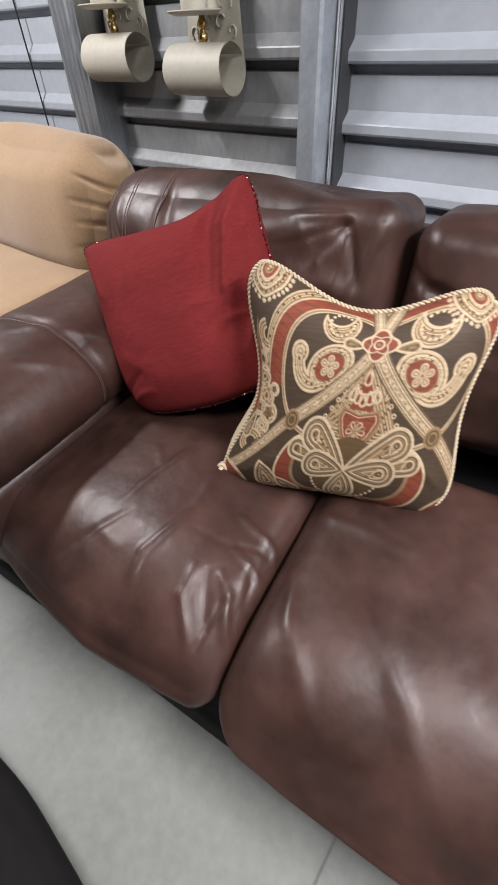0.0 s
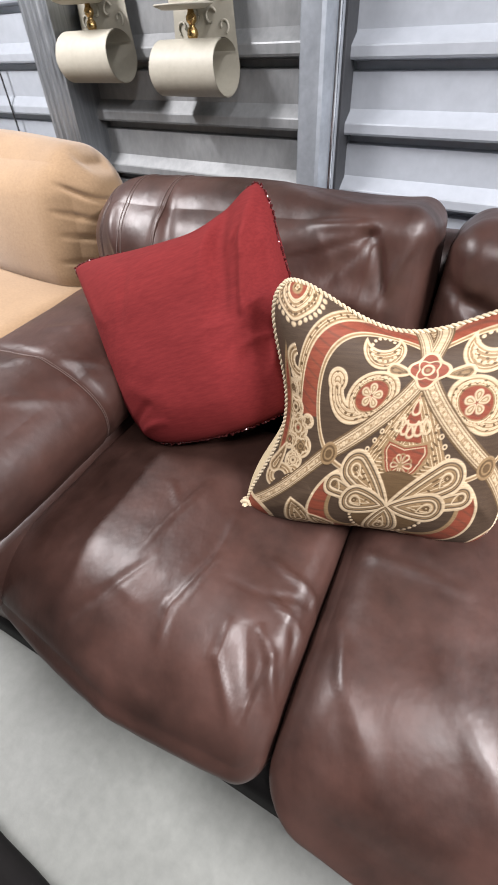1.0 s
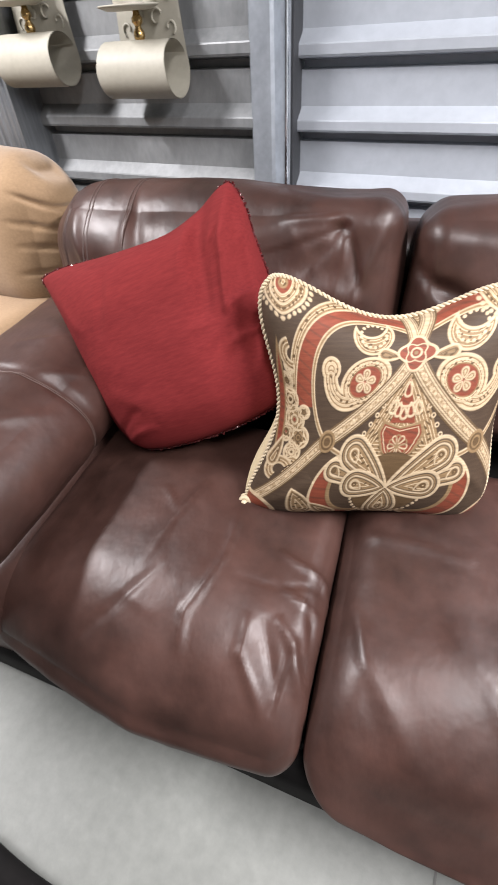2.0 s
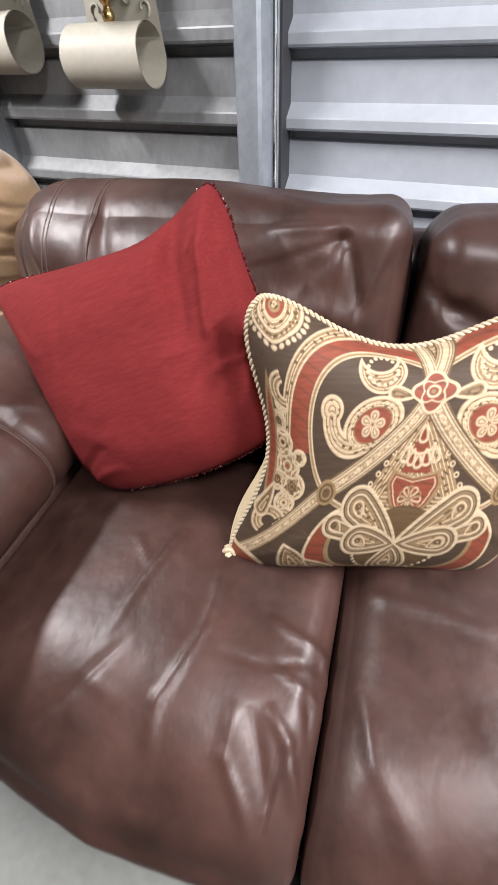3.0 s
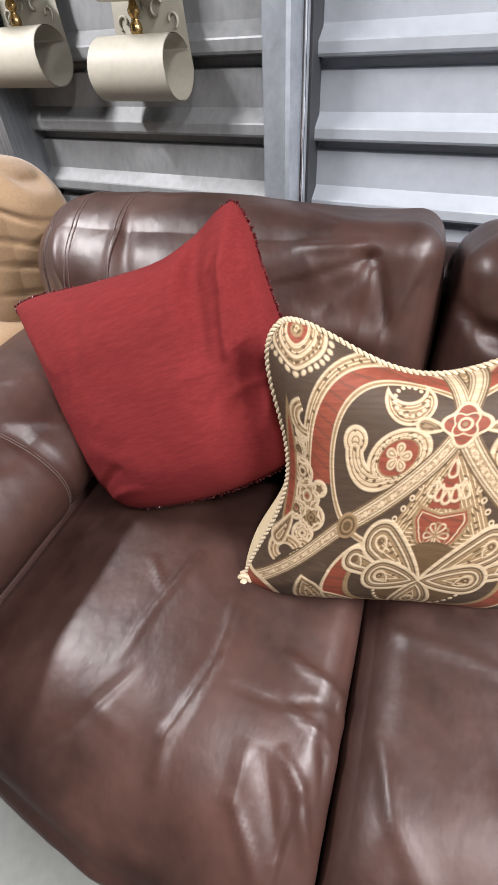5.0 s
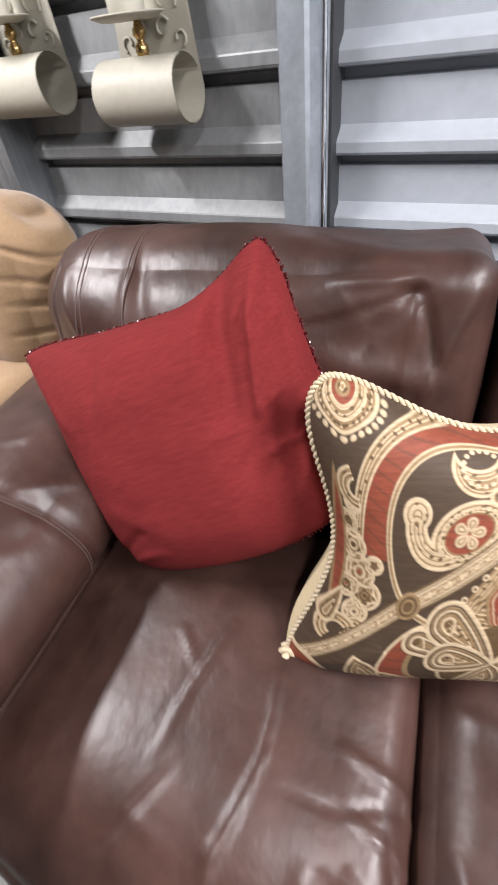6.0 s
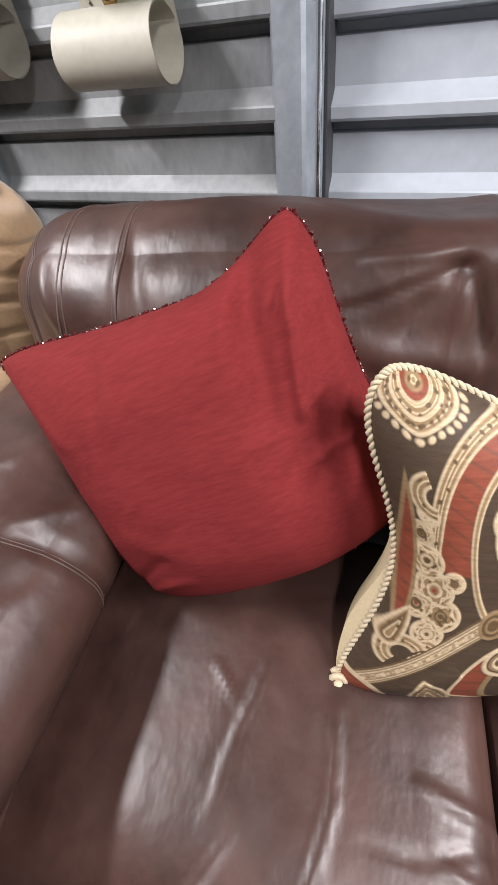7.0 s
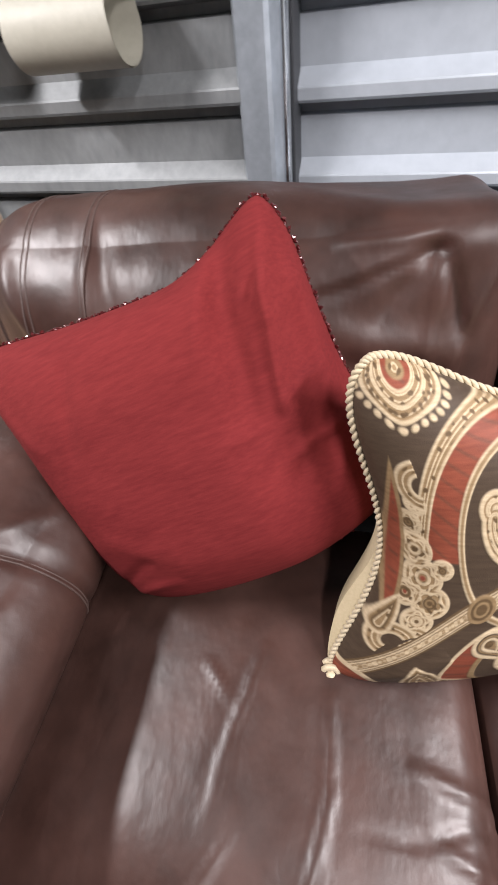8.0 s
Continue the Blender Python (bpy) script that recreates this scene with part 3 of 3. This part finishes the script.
def motif(u, v):
    """Dyes and relief of the woven pattern over the cover: scrolls, straps, shell of drops, beads."""
    ground, rust = np.array((0.074, 0.051, 0.036)), np.array((0.25, 0.066, 0.040))
    cream, gold, ochre = np.array((0.62, 0.515, 0.375)), np.array((0.30, 0.212, 0.122)), np.array((0.13, 0.085, 0.045))
    col = np.broadcast_to(ground, u.shape + (3,)).copy()
    high = np.zeros(u.shape)

    def paint(mask, c, h=0.0):
        nonlocal col, high
        m = np.clip(mask, 0, 1)
        col = col * (1 - m[..., None]) + c * m[..., None]
        high = high * (1 - m) + h * m

    def fill(sd, c, h=0.0):
        paint(0.5 - sd / 0.012, c, h)
        if c is gold:
            # fine contour stitching inside the gold
            inside = np.clip(0.5 - (sd + 0.012) / 0.012, 0, 1)
            paint(inside * np.clip(np.cos(sd * 2 * math.pi / 0.030) * 2.2 - 0.9, 0, 1), cream, h + 0.0004)
            paint(inside * np.clip(np.sin(u * 75 + 2 * np.sin(v * 31)) * np.sin(v * 75 + 2 * np.sin(u * 27)) * 3 - 1.3, 0, 1), ochre, h)
        if c is rust:
            inside = np.clip(0.5 - (sd + 0.02) / 0.012, 0, 1)
            paint(inside * 0.5 * np.clip(np.sin(u * 18 + v * 60 + 3 * np.sin(u * 9)) * 2 - 1.2, 0, 1), ground, h)

    def line(sd, w, c=cream, h=0.0011):
        paint(0.5 - (np.abs(sd) - w) / 0.010, c, h)

    def circle(x, y, r):
        return np.hypot(p - x, v - y) - r

    def drop(x, y, ang, L, w):
        """A teardrop: round end at the place given, point away along the angle."""
        dx, dy = p - x, v - y
        a, b = dx * math.cos(ang) + dy * math.sin(ang), -dx * math.sin(ang) + dy * math.cos(ang)
        t = np.clip(a / L, 0, 1)
        return (np.hypot(a - t * L, b) - w * (1 - t ** 1.6) ** 0.75) * 0.9

    def arc(x, y, r, a0, a1):
        dx, dy = p - x, v - y
        th = (np.arctan2(dy, dx) - a0) % (2 * math.pi)
        inside = th < (a1 - a0)
        d0 = np.hypot(dx - r * math.cos(a0), dy - r * math.sin(a0))
        d1 = np.hypot(dx - r * math.cos(a1), dy - r * math.sin(a1))
        return np.where(inside, np.abs(np.hypot(dx, dy) - r), np.minimum(d0, d1))

    def strap(a, b, c, w, beads=True):
        """A curved band through three places, with edging and a row of beads."""
        best = np.full(u.shape, 9.0)
        pos = np.zeros(u.shape)
        N = 40
        prev, run = None, 0.0
        for k in range(N + 1):
            t = k / N
            q = [(1 - t) ** 2 * a[i] + 2 * t * (1 - t) * b[i] + t * t * c[i] for i in (0, 1)]
            if prev:
                run += math.hypot(q[0] - prev[0], q[1] - prev[1])
            d = np.hypot(p - q[0], v - q[1])
            pos = np.where(d < best, run, pos)
            best = np.minimum(best, d)
            prev = q
        fill(best - w, cream, 0.0010)
        line(best - w * 0.98, 0.008, ochre, 0.0004)
        line(best - w * 0.70, 0.004, ochre, 0.0005)
        fill(best - w * 0.38, cream, 0.0010)
        line(best - w * 0.38, 0.003, ochre, 0.0008)
        if beads:
            ph = (pos % 0.075) - 0.0375
            line(np.hypot(best, ph) - 0.022, 0.005, gold, 0.0013)

    # field: rust crescents, then the great round of dark ground
    p = u - 0.078 - 0.10 * v
    p = np.where(p > 0, p / 0.85, -p / 0.70)
    big = np.hypot(p - 0.42, v - 0.31) - 0.60
    outer = np.hypot(p - 0.42, v - 0.20) - 0.87
    fill(np.maximum(np.maximum(outer, -big), 0.10 - v), rust, 0.0002)
    band = np.maximum(np.abs(outer) - 0.040, 0.12 - v)
    fill(band, gold, 0.0009)
    line(band, 0.008, cream, 0.0012)
    line(big, 0.022, cream, 0.0010)
    line(big, 0.010, gold, 0.0012)
    # lower rust lobes
    low = np.hypot(p - 0.44, v + 0.62) - 0.36
    fill(low, rust, 0.0002)
    line(low, 0.014, cream, 0.0010)
    low2 = np.hypot(p - 0.30, v + 0.58) - 0.31
    fill(low2, ground, 0)
    line(low2, 0.020, gold, 0.001)

    # side border: a mass of gold rosettes and curls down the left edge
    edge = u + 0.80
    spots = [(0.0, -0.02, 0.10), (0.06, -0.16, 0.095), (-0.05, 0.13, 0.085), (-0.08, -0.14, 0.07), (0.02, -0.29, 0.075), (-0.07, 0.27, 0.06), (-0.02, 0.38, 0.045), (0.10, 0.05, 0.05)]
    lump = np.minimum.reduce([np.hypot(edge - ex, v - ey) - er for ex, ey, er in spots])
    fill(lump, gold, 0.0010)
    for k, (ex, ey, er) in enumerate(spots):
        rr, ta = np.hypot(edge - ex, v - ey), np.arctan2(v - ey, edge - ex)
        line(rr - er * (0.72 + 0.14 * np.cos(5 * ta + k)), 0.008, cream, 0.0016)
        line(rr - er * 0.34, 0.007, ochre if k % 2 else cream, 0.0014)
        paint((0.5 - (rr - er * 0.16) / 0.01), rust if k % 3 == 0 else ochre, 0.0014)
    line(lump, 0.011, cream, 0.0014)
    for ex, ey, er, a0, a1 in [(-0.06, -0.47, 0.10, 0.6, 4.4), (0.04, -0.40, 0.06, -2.2, 1.6), (0.03, 0.46, 0.10, 1.8, 4.6)]:
        dx, dy = edge - ex, v - ey
        th = (np.arctan2(dy, dx) - a0) % (2 * math.pi)
        curl = np.where(th < a1 - a0, np.abs(np.hypot(dx, dy) - er * (1 - 0.3 * th / (a1 - a0))), 9)
        fill(curl - 0.030, gold, 0.0010)
        line(curl - 0.030, 0.008, cream, 0.0014)
    sliver = np.abs(u + 0.92 + 0.04 * np.cos(v * 4)) - 0.045 * (1 - ((v - 0.05) / 0.48) ** 2)
    fill(sliver, rust, 0.0002)
    line(sliver, 0.010, gold, 0.0010)

    # scrolling leaf with curled tip, drawn on both sides
    neck = arc(0.62, 0.36, 0.20, -2.5, -0.02)
    tail = arc(0.82, 0.41, 0.050, -0.6, 4.0)
    body = np.hypot((p - 0.45) * 0.92 + 0.3 * (v - 0.33), v - 0.33) - 0.205
    shape = np.minimum(np.minimum(body, neck - 0.065), tail - 0.040)
    fill(shape, gold, 0.0008)
    line(shape, 0.014, cream, 0.0013)
    line(shape + 0.040, 0.006, cream, 0.0012)
    thb = np.arctan2(v - 0.33, p - 0.45)
    paint((0.5 - (np.hypot(body + 0.045, ((thb * 0.15) % 0.03) - 0.015) - 0.008) / 0.008), cream, 0.0014)
    fill(body + 0.075, rust, 0.0006)
    for ang in range(5):
        a = ang * 2 * math.pi / 5 + 0.4
        d = drop(0.45 + 0.07 * math.cos(a), 0.33 + 0.07 * math.sin(a), a + math.pi, 0.06, 0.036)
        fill(d, cream, 0.0014)
        line(d + 0.018, 0.005, gold, 0.001)
    # upper crescent
    cres = np.maximum(np.hypot(p - 0.43, v - 0.76) - 0.19, -(np.hypot(p - 0.47, v - 0.90) - 0.165))
    fill(cres, gold, 0.0008)
    line(cres, 0.012, cream, 0.0013)
    th = np.arctan2(v - 0.76, p - 0.43)
    paint(0.5 - (np.hypot(np.hypot(p - 0.43, v - 0.76) - 0.125, ((th * 0.125) % 0.05) - 0.025) - 0.016) / 0.010, cream, 0.0015)
    d = drop(0.30, 0.575, 0.15, -0.16, 0.055)
    fill(d, gold, 0.0007)
    line(d, 0.011, cream, 0.0013)
    line(d + 0.03, 0.006, ochre, 0.0010)

    # rust lozenge with drops above it
    fill(np.maximum(p - 0.04 - (0.45 - v) * 0.55, np.maximum(v - 0.45, -0.3 - v)), gold, 0.0004)
    for k in range(8):
        line(np.hypot(p - 0.06 - 0.05 * k, v - 0.36 + 0.075 * k) - 0.016, 0.006, cream, 0.0012)
    loz = np.maximum(np.abs(p) * 1.0 + np.maximum(-0.16 - v, 0) * 0.85 - 0.19, v + 0.04 - 0.35 * np.abs(p)) + 0.012 * np.cos(v * 40)
    fill(loz, rust, 0.0010)
    line(loz, 0.013, gold, 0.0013)
    line(loz + 0.035, 0.005, cream, 0.0014)
    for k in range(7):
        a = -1.571 + k * math.pi / 6
        line(drop(0.07 * math.cos(a), -0.19 + 0.075 * math.sin(a), a + math.pi, 0.05, 0.020), 0.005, cream if k % 2 else gold, 0.0015)
    fill(np.hypot(p, v + 0.19) - 0.02, gold, 0.0015)
    fill(np.maximum(p - (0.36 - v) * 0.32, np.maximum(v - 0.36, 0.0 - v)), rust, 0.0007)
    for k in range(3):
        d = drop(0.06 * k, 0.06 + 0.02 * k, 1.75, 0.08, 0.028)
        line(d, 0.009, cream, 0.0015)
    line(arc(0.0, 0.23, 0.10, -1.57, -0.3), 0.010, cream, 0.0014)
    line(drop(0, 0.24, 1.57, 0.09, 0.03), 0.008, cream, 0.0015)

    # shell of drops
    fan = np.minimum(np.hypot(p, v + 0.58) - 0.34, np.hypot(p - 0.38, v + 0.36) - 0.20)
    fill(np.maximum(fan, v + 0.16), ochre, 0.0003)
    ring = np.abs(fan - 0.022)
    th = np.arctan2(v + 0.55, p)
    bead = np.hypot(ring, ((th * 0.33) % 0.044) - 0.022) - 0.016
    paint((0.5 - bead / 0.010) * (v < -0.28), cream, 0.0016)
    hub = (0.0, -0.58)
    for ex, ey, w in [(0.60, -0.42, 0.10), (0.42, -0.26, 0.15), (0.34, -0.55, 0.14), (0.0, -0.82, 0.15)]:
        dx, dy = hub[0] - ex, hub[1] - ey
        ang = math.atan2(dy, dx)
        d = drop(ex, ey, ang, math.hypot(dx, dy), w)
        fill(d, ground, 0.0006)
        line(d, 0.013, cream, 0.0015)
        line(d + 0.030, 0.006, gold, 0.0013)
        line(d + 0.050, 0.008, cream, 0.0014)
        fill(d + 0.066, gold, 0.0008)
        line(drop(ex, ey, ang + 0.5, 0.09, 0.045), 0.007, cream, 0.0015)
        line(np.hypot(p - ex, v - ey) - 0.018, 0.008, ochre, 0.001)

    # straps
    strap((0.10, 1.02), (0.06, 0.88), (0.02, 0.72), 0.062, False)
    strap((0.03, 0.50), (0.20, 0.16), (0.78, -0.17), 0.070)
    strap((0.78, -0.17), (1.08, -0.38), (1.44, -0.94), 0.066)
    fill(circle(0.76, -0.17, 0.085), ochre, 0.0012)
    line(circle(0.76, -0.17, 0.085), 0.012, gold, 0.0014)
    line(circle(0.76, -0.17, 0.045), 0.008, gold, 0.0014)

    # flower over the crossing
    r, th = np.hypot(p, v - 0.59), np.arctan2(v - 0.59, p)
    fl = r - 0.145 - 0.024 * np.cos(4 * th)
    fill(fl, rust, 0.0014)
    line(fl, 0.013, cream, 0.0017)
    line(r - 0.09 - 0.018 * np.cos(4 * th + math.pi), 0.007, cream, 0.0016)
    line(r - 0.045, 0.009, cream, 0.0017)
    fill(r - 0.018, gold, 0.0017)

    # corner medallions with fringe of beads
    p = np.abs(u)
    dx, dy = 1.02 - p, 1.02 - v
    # a heart hung from the upper edge, fringed with beads
    hx, hy = dx - 0.21, dy - 0.03
    med = np.hypot(hx, hy * 1.05) - 0.205 + 0.06 * np.abs(hx) - 0.045 * np.exp(-(hx / 0.08) ** 2)
    fill(med, gold, 0.0009)
    line(med, 0.011, cream, 0.0015)
    line(med + 0.070, 0.007, cream, 0.0013)
    thm = np.arctan2(hy, hx)
    paint(0.5 - (np.hypot(med + 0.036, ((thm * 0.18) % 0.04) - 0.02) - 0.011) / 0.010, ochre, 0.0012)
    fill(med + 0.135, rust, 0.0010)
    line(med + 0.135, 0.008, cream, 0.0014)
    fill(np.hypot(hx, hy - 0.02) - 0.045, gold, 0.0016)
    bead = np.hypot(med - 0.036, ((thm * 0.25) % 0.052) - 0.026) - 0.018
    paint(0.5 - bead / 0.012, cream, 0.0018)
    # lower corners
    dx, dy = 1.02 - p, v + 1.02
    for lx, ly, a, L, w, fillc in [(0.44, 0.16, 2.0, 0.26, 0.09, gold), (0.64, 0.10, 2.4, 0.2, 0.06, gold), (0.08, 0.62, 1.4, 0.22, 0.05, gold)]:
        ax, ay = dx - lx, dy - ly
        aa, bb = ax * math.cos(a) + ay * math.sin(a), -ax * math.sin(a) + ay * math.cos(a)
        t = np.clip(aa / L, 0, 1)
        leaf = (np.hypot(aa - t * L, bb) - w * (1 - t ** 1.6) ** 0.75) * 0.9
        keep = np.where(u < 0, 0, 9)
        fill(leaf + keep, fillc, 0.0009)
        line(leaf + keep, 0.008, cream, 0.0014)
        line(leaf + keep + 0.022, 0.005, ochre, 0.0010)
    lowc = np.hypot(dx, dy) - 0.26
    fill(lowc, rust, 0.0007)
    line(lowc, 0.018, cream, 0.0013)
    return col, high


def brocade_mesh():
    nx, ny = 520, 470
    U, V = np.meshgrid(np.linspace(-1, 1, nx), np.linspace(-1, 1, ny))
    x, y, z = pillow_points(U, V, PW, PH, PT, PIN, 1, PAIS_EARS, 0.13, 2.4)
    col, high = motif(U, V)
    k = np.clip((1 - U ** 6) * (1 - V ** 6), 0, 1)
    h = waves(x, y, 0 * x, 12, 91) * 0.004 + waves(x, y, 0 * x, 30, 92) * 0.0014
    for x0, y0, x1, y1, w, a in [(-0.27, -0.10, -0.20, 0.02, 0.012, -0.008), (-0.26, 0.08, -0.19, 0.06, 0.012, -0.006), (-0.25, -0.22, -0.16, -0.15, 0.014, 0.006), (0.24, -0.2, 0.16, -0.12, 0.014, 0.006)]:
        h = h + a * fold(x, y, x0, y0, x1, y1, w)
    z = z + (h + high) * k
    P = np.stack([x, y, z], 2).reshape(-1, 3)
    idx = np.arange(nx * ny).reshape(ny, nx)
    quads = np.stack([idx[:-1, :-1], idx[:-1, 1:], idx[1:, 1:], idx[1:, :-1]], 2).reshape(-1, 4)
    me = bpy.data.meshes.new("front_cover")
    me.from_pydata(P.tolist(), [], quads.tolist())
    me.polygons.foreach_set("use_smooth", np.ones(len(quads), bool))
    layer = me.color_attributes.new("dye", "FLOAT_COLOR", "POINT")
    layer.data.foreach_set("color", np.concatenate([col.reshape(-1, 3), np.ones((nx * ny, 1))], 1).ravel().astype(np.float32))
    me.materials.append(BROCADE)
    me.update()
    ob = new("front_cover", me)
    ob.parent = brocade
    ob["label"] = "woven brocade front with gold paisley scrolls"
    return ob


brocade_mesh()
s = np.linspace(-1, 1, 60)
U, V = np.meshgrid(s, s)
x, y, z = pillow_points(U, V, PW, PH, PT * 1.1, PIN, -1, PAIS_EARS, 0.13, 2.4)
sag = np.exp(-((V + 0.45) / 0.35) ** 2) * np.clip(-U, 0, 1) ** 3
x, z = x - 0.020 * sag, z - 0.022 * sag
bm = grid_bm(np.stack([x, y, z], 2)[:, ::-1])
fx, fy, fz = pillow_points(-np.ones(60), s, PW, PH, PT, PIN, 1, PAIS_EARS, 0.13, 2.4)
grid_bm(np.stack([np.stack([fx, fy, fz], 1), np.stack([x[:, 0], y[:, 0], z[:, 0]], 1)], 0), bm=bm)
part("back_cover", bm, TANBACK, brocade, "plain beige back")


def cord_bm(path, r, turns):
    """A twisted cord of two strands."""
    n = len(path)
    t = np.roll(path, -1, 0) - np.roll(path, 1, 0)
    t /= np.linalg.norm(t, axis=1)[:, None]
    a = np.cross(t, np.array([0, 0, 1.0]))
    a /= np.linalg.norm(a, axis=1)[:, None] + 1e-9
    b = np.cross(t, a)
    ang = np.linspace(0, 2 * math.pi * turns, n, endpoint=False)
    bm = bmesh.new()
    for ph in (0, math.pi):
        c = path + r * 0.55 * (np.cos(ang + ph)[:, None] * a + np.sin(ang + ph)[:, None] * b)
        tube_bm(c, r * 0.62, 6, bm, True)
    return bm


rim = edge_path(420, lambda u, v: pillow_points(u, v, PW + 0.002, PH + 0.002, PT, PIN, 1, PAIS_EARS, 0.13, 2.4))
part("cord_trim", cord_bm(rim, 0.0052, 110), CORD, brocade, "twisted gold cord")
tip = rim[-14]
knot = [tip + np.array([0.0, 0.0, 0.006]) + 0.013 * np.array([math.cos(7 * a) * math.sin(a), math.sin(7 * a) * math.sin(a), math.cos(a)]) for a in np.linspace(0.15, math.pi - 0.15, 90)]
knot_bm = tube_bm(knot, 0.0055, 6)
bmesh.ops.create_icosphere(knot_bm, subdivisions=2, radius=0.0125, matrix=Matrix.Translation(Vector(tip + np.array([0.0, 0.0, 0.006]))))
part("corner_knot", knot_bm, CORD, brocade, "knotted gold cord end")
tagged(brocade, "brocade cushion with gold and rust paisley scrolls and cord edge", "cushion", "cushions on the sofa")


# ---- tan armchair beside the sofa ----
chair = empty("tan_armchair", pose(-1.88, 0.95, 0))


def tan_crease(p, nrm, c):
    x, y, z = p[:, 0], p[:, 1], p[:, 2]
    h = waves(x, y, z, 9, 61) * 0.008
    for k, (zz, tilt, deep) in enumerate([(0.19, -0.7, 0.014), (0.125, -0.45, 0.016), (0.06, -0.25, 0.013), (0.0, -0.1, 0.015), (-0.075, 0.05, 0.012)]):
        h = h - deep * np.exp(-((z - zz - tilt * (x - 0.46)) / 0.007) ** 2) * np.clip((x - 0.37 - 0.012 * (k % 2)) / 0.06, 0, 1)
    return p + nrm * h[:, None]


tan_back = Soft((0.47, 0.16, 0.25), 0.14, (0.03, 0.05, 0.03), tan_crease)
part("back_cushion", tan_back.mesh((80, 40, 90)), SUEDE, chair, "plump tan suede back cushion with gathered pleats").matrix_local = pose(0.0, 0.24, 0.775, -8)
part("seat_cushion", Soft((0.47, 0.36, 0.10), 0.07, (0.0, 0.02, 0.02), None).mesh((30, 24, 10)), SUEDE, chair).matrix_local = pose(0, -0.12, 0.53)
part("base_frame", box_bm(-0.47, 0.47, -0.45, 0.40, 0.05, 0.43, 0.03), SUEDE, chair)
for fx in (-0.42, 0.42):
    for fy in (-0.4, 0.35):
        part("foot", box_bm(fx - 0.025, fx + 0.025, fy - 0.025, fy + 0.025, 0, 0.06, 0.004), UNDER, chair)
tagged(chair, "tan suede armchair with pleated back cushion beside the sofa", "armchair")


# ---- candle sconces on the wall ----
def sconce(m):
    """A strip of enamelled metal rolled up at its foot, with a tray that holds a candle."""
    base = empty("candle_sconce", m)
    w, r = 0.121, 0.065
    bm = bmesh.new()
    prof = [(0.0, z) for z in np.linspace(0.52, 0.0, 14)]
    prof += [(-r + r * math.cos(a), r * math.sin(a)) for a in np.linspace(0, -math.pi * 1.82, 44)[1:]]
    prof = np.array(prof)
    for off in (0.0, 0.0022):
        t = np.gradient(prof, axis=0)
        t /= np.linalg.norm(t, axis=1)[:, None]
        q = prof + off * np.stack([-t[:, 1], t[:, 0]], 1)
        rows = [[(x * (1 - 0.55 * max(b, 0) ** 0.8), a, b) for a, b in q] for x in np.linspace(-w, w, 6)]
        grid_bm(np.array(rows), bm=bm)
    part("rolled_plate", bm, CREAM, base)
    for sx in (-1, 1):
        for cx, cz, rr, a0, a1 in [(0.045, 0.16, 0.034, -0.5, 4.4), (0.06, 0.26, 0.028, -2, 3.0), (0.03, 0.11, 0.022, 0.5, 5.0), (0.075, 0.09, 0.018, -1, 3.6)]:
            pts = [(sx * (cx + rr * (1 - 0.07 * k) * math.cos(a)), -0.003, cz + rr * (1 - 0.07 * k) * math.sin(a)) for k, a in zip(np.linspace(0, 8, 24), np.linspace(a0, a1, 24))]
            part("scroll", tube_bm(pts, 0.0032, 6), CREAM, base)
    bm = bmesh.new()
    rings = [[(rad * math.cos(a), -0.085 + rad * math.sin(a), z) for a in np.linspace(0, 2 * math.pi, 40, endpoint=False)] for rad, z in [(0.001, 0.128), (0.06, 0.128), (0.082, 0.136), (0.084, 0.138), (0.081, 0.140), (0.06, 0.132), (0.001, 0.132)]]
    grid_bm(np.array(rings), True, bm=bm)
    part("tray", bm, CREAM, base)
    bm = bmesh.new()
    rings = [[(rad * math.cos(a), -0.055 + rad * math.sin(a), z) for a in np.linspace(0, 2 * math.pi, 20, endpoint=False)] for rad, z in [(0.001, 0.060), (0.012, 0.063), (0.016, 0.074), (0.015, 0.084), (0.009, 0.092), (0.009, 0.097), (0.015, 0.104), (0.015, 0.112), (0.010, 0.12), (0.008, 0.128)]]
    grid_bm(np.array(rings), True, bm=bm)
    part("finial", bm, BRASS, base, "turned brass finial")
    bm = bmesh.new()
    rings = [[(rad * math.cos(a), -0.085 + rad * math.sin(a), z) for a in np.linspace(0, 2 * math.pi, 36, endpoint=False)] for rad, z in [(0.001, 0.1325), (0.040, 0.1325), (0.040, 0.26), (0.036, 0.265), (0.012, 0.260), (0.001, 0.260)]]
    grid_bm(np.array(rings), True, bm=bm)
    part("candle", bm, WAX, base, "ivory pillar candle")
    return tagged(base, "cream metal wall sconce with rolled foot and ivory candle", "sconce", "sconces on the wall")


first = sconce(pose(-1.192, 1.522, 1.198))
copy_thing(first, pose(-1.600, 1.522, 1.230))


# ---- made-up black form for an unidentified dark patch in front of the sofa ----
def bag():
    soft = Soft((0.56, 0.25, 0.05), 0.04, (0.02, 0.02, 0.02), lambda p, nrm, c: p + nrm * (waves(p[:, 0], p[:, 1], p[:, 2], 16, 81) * 0.012)[:, None])
    ob = part("black_floor_form", soft.mesh((30, 24, 10)), UNDER)
    ob.matrix_world = pose(-0.72, -0.405, 0.06, 0, 0, -2)
    return tagged(ob, "low black form on the concrete floor, made up for an unidentified dark patch", "bag")


bag()
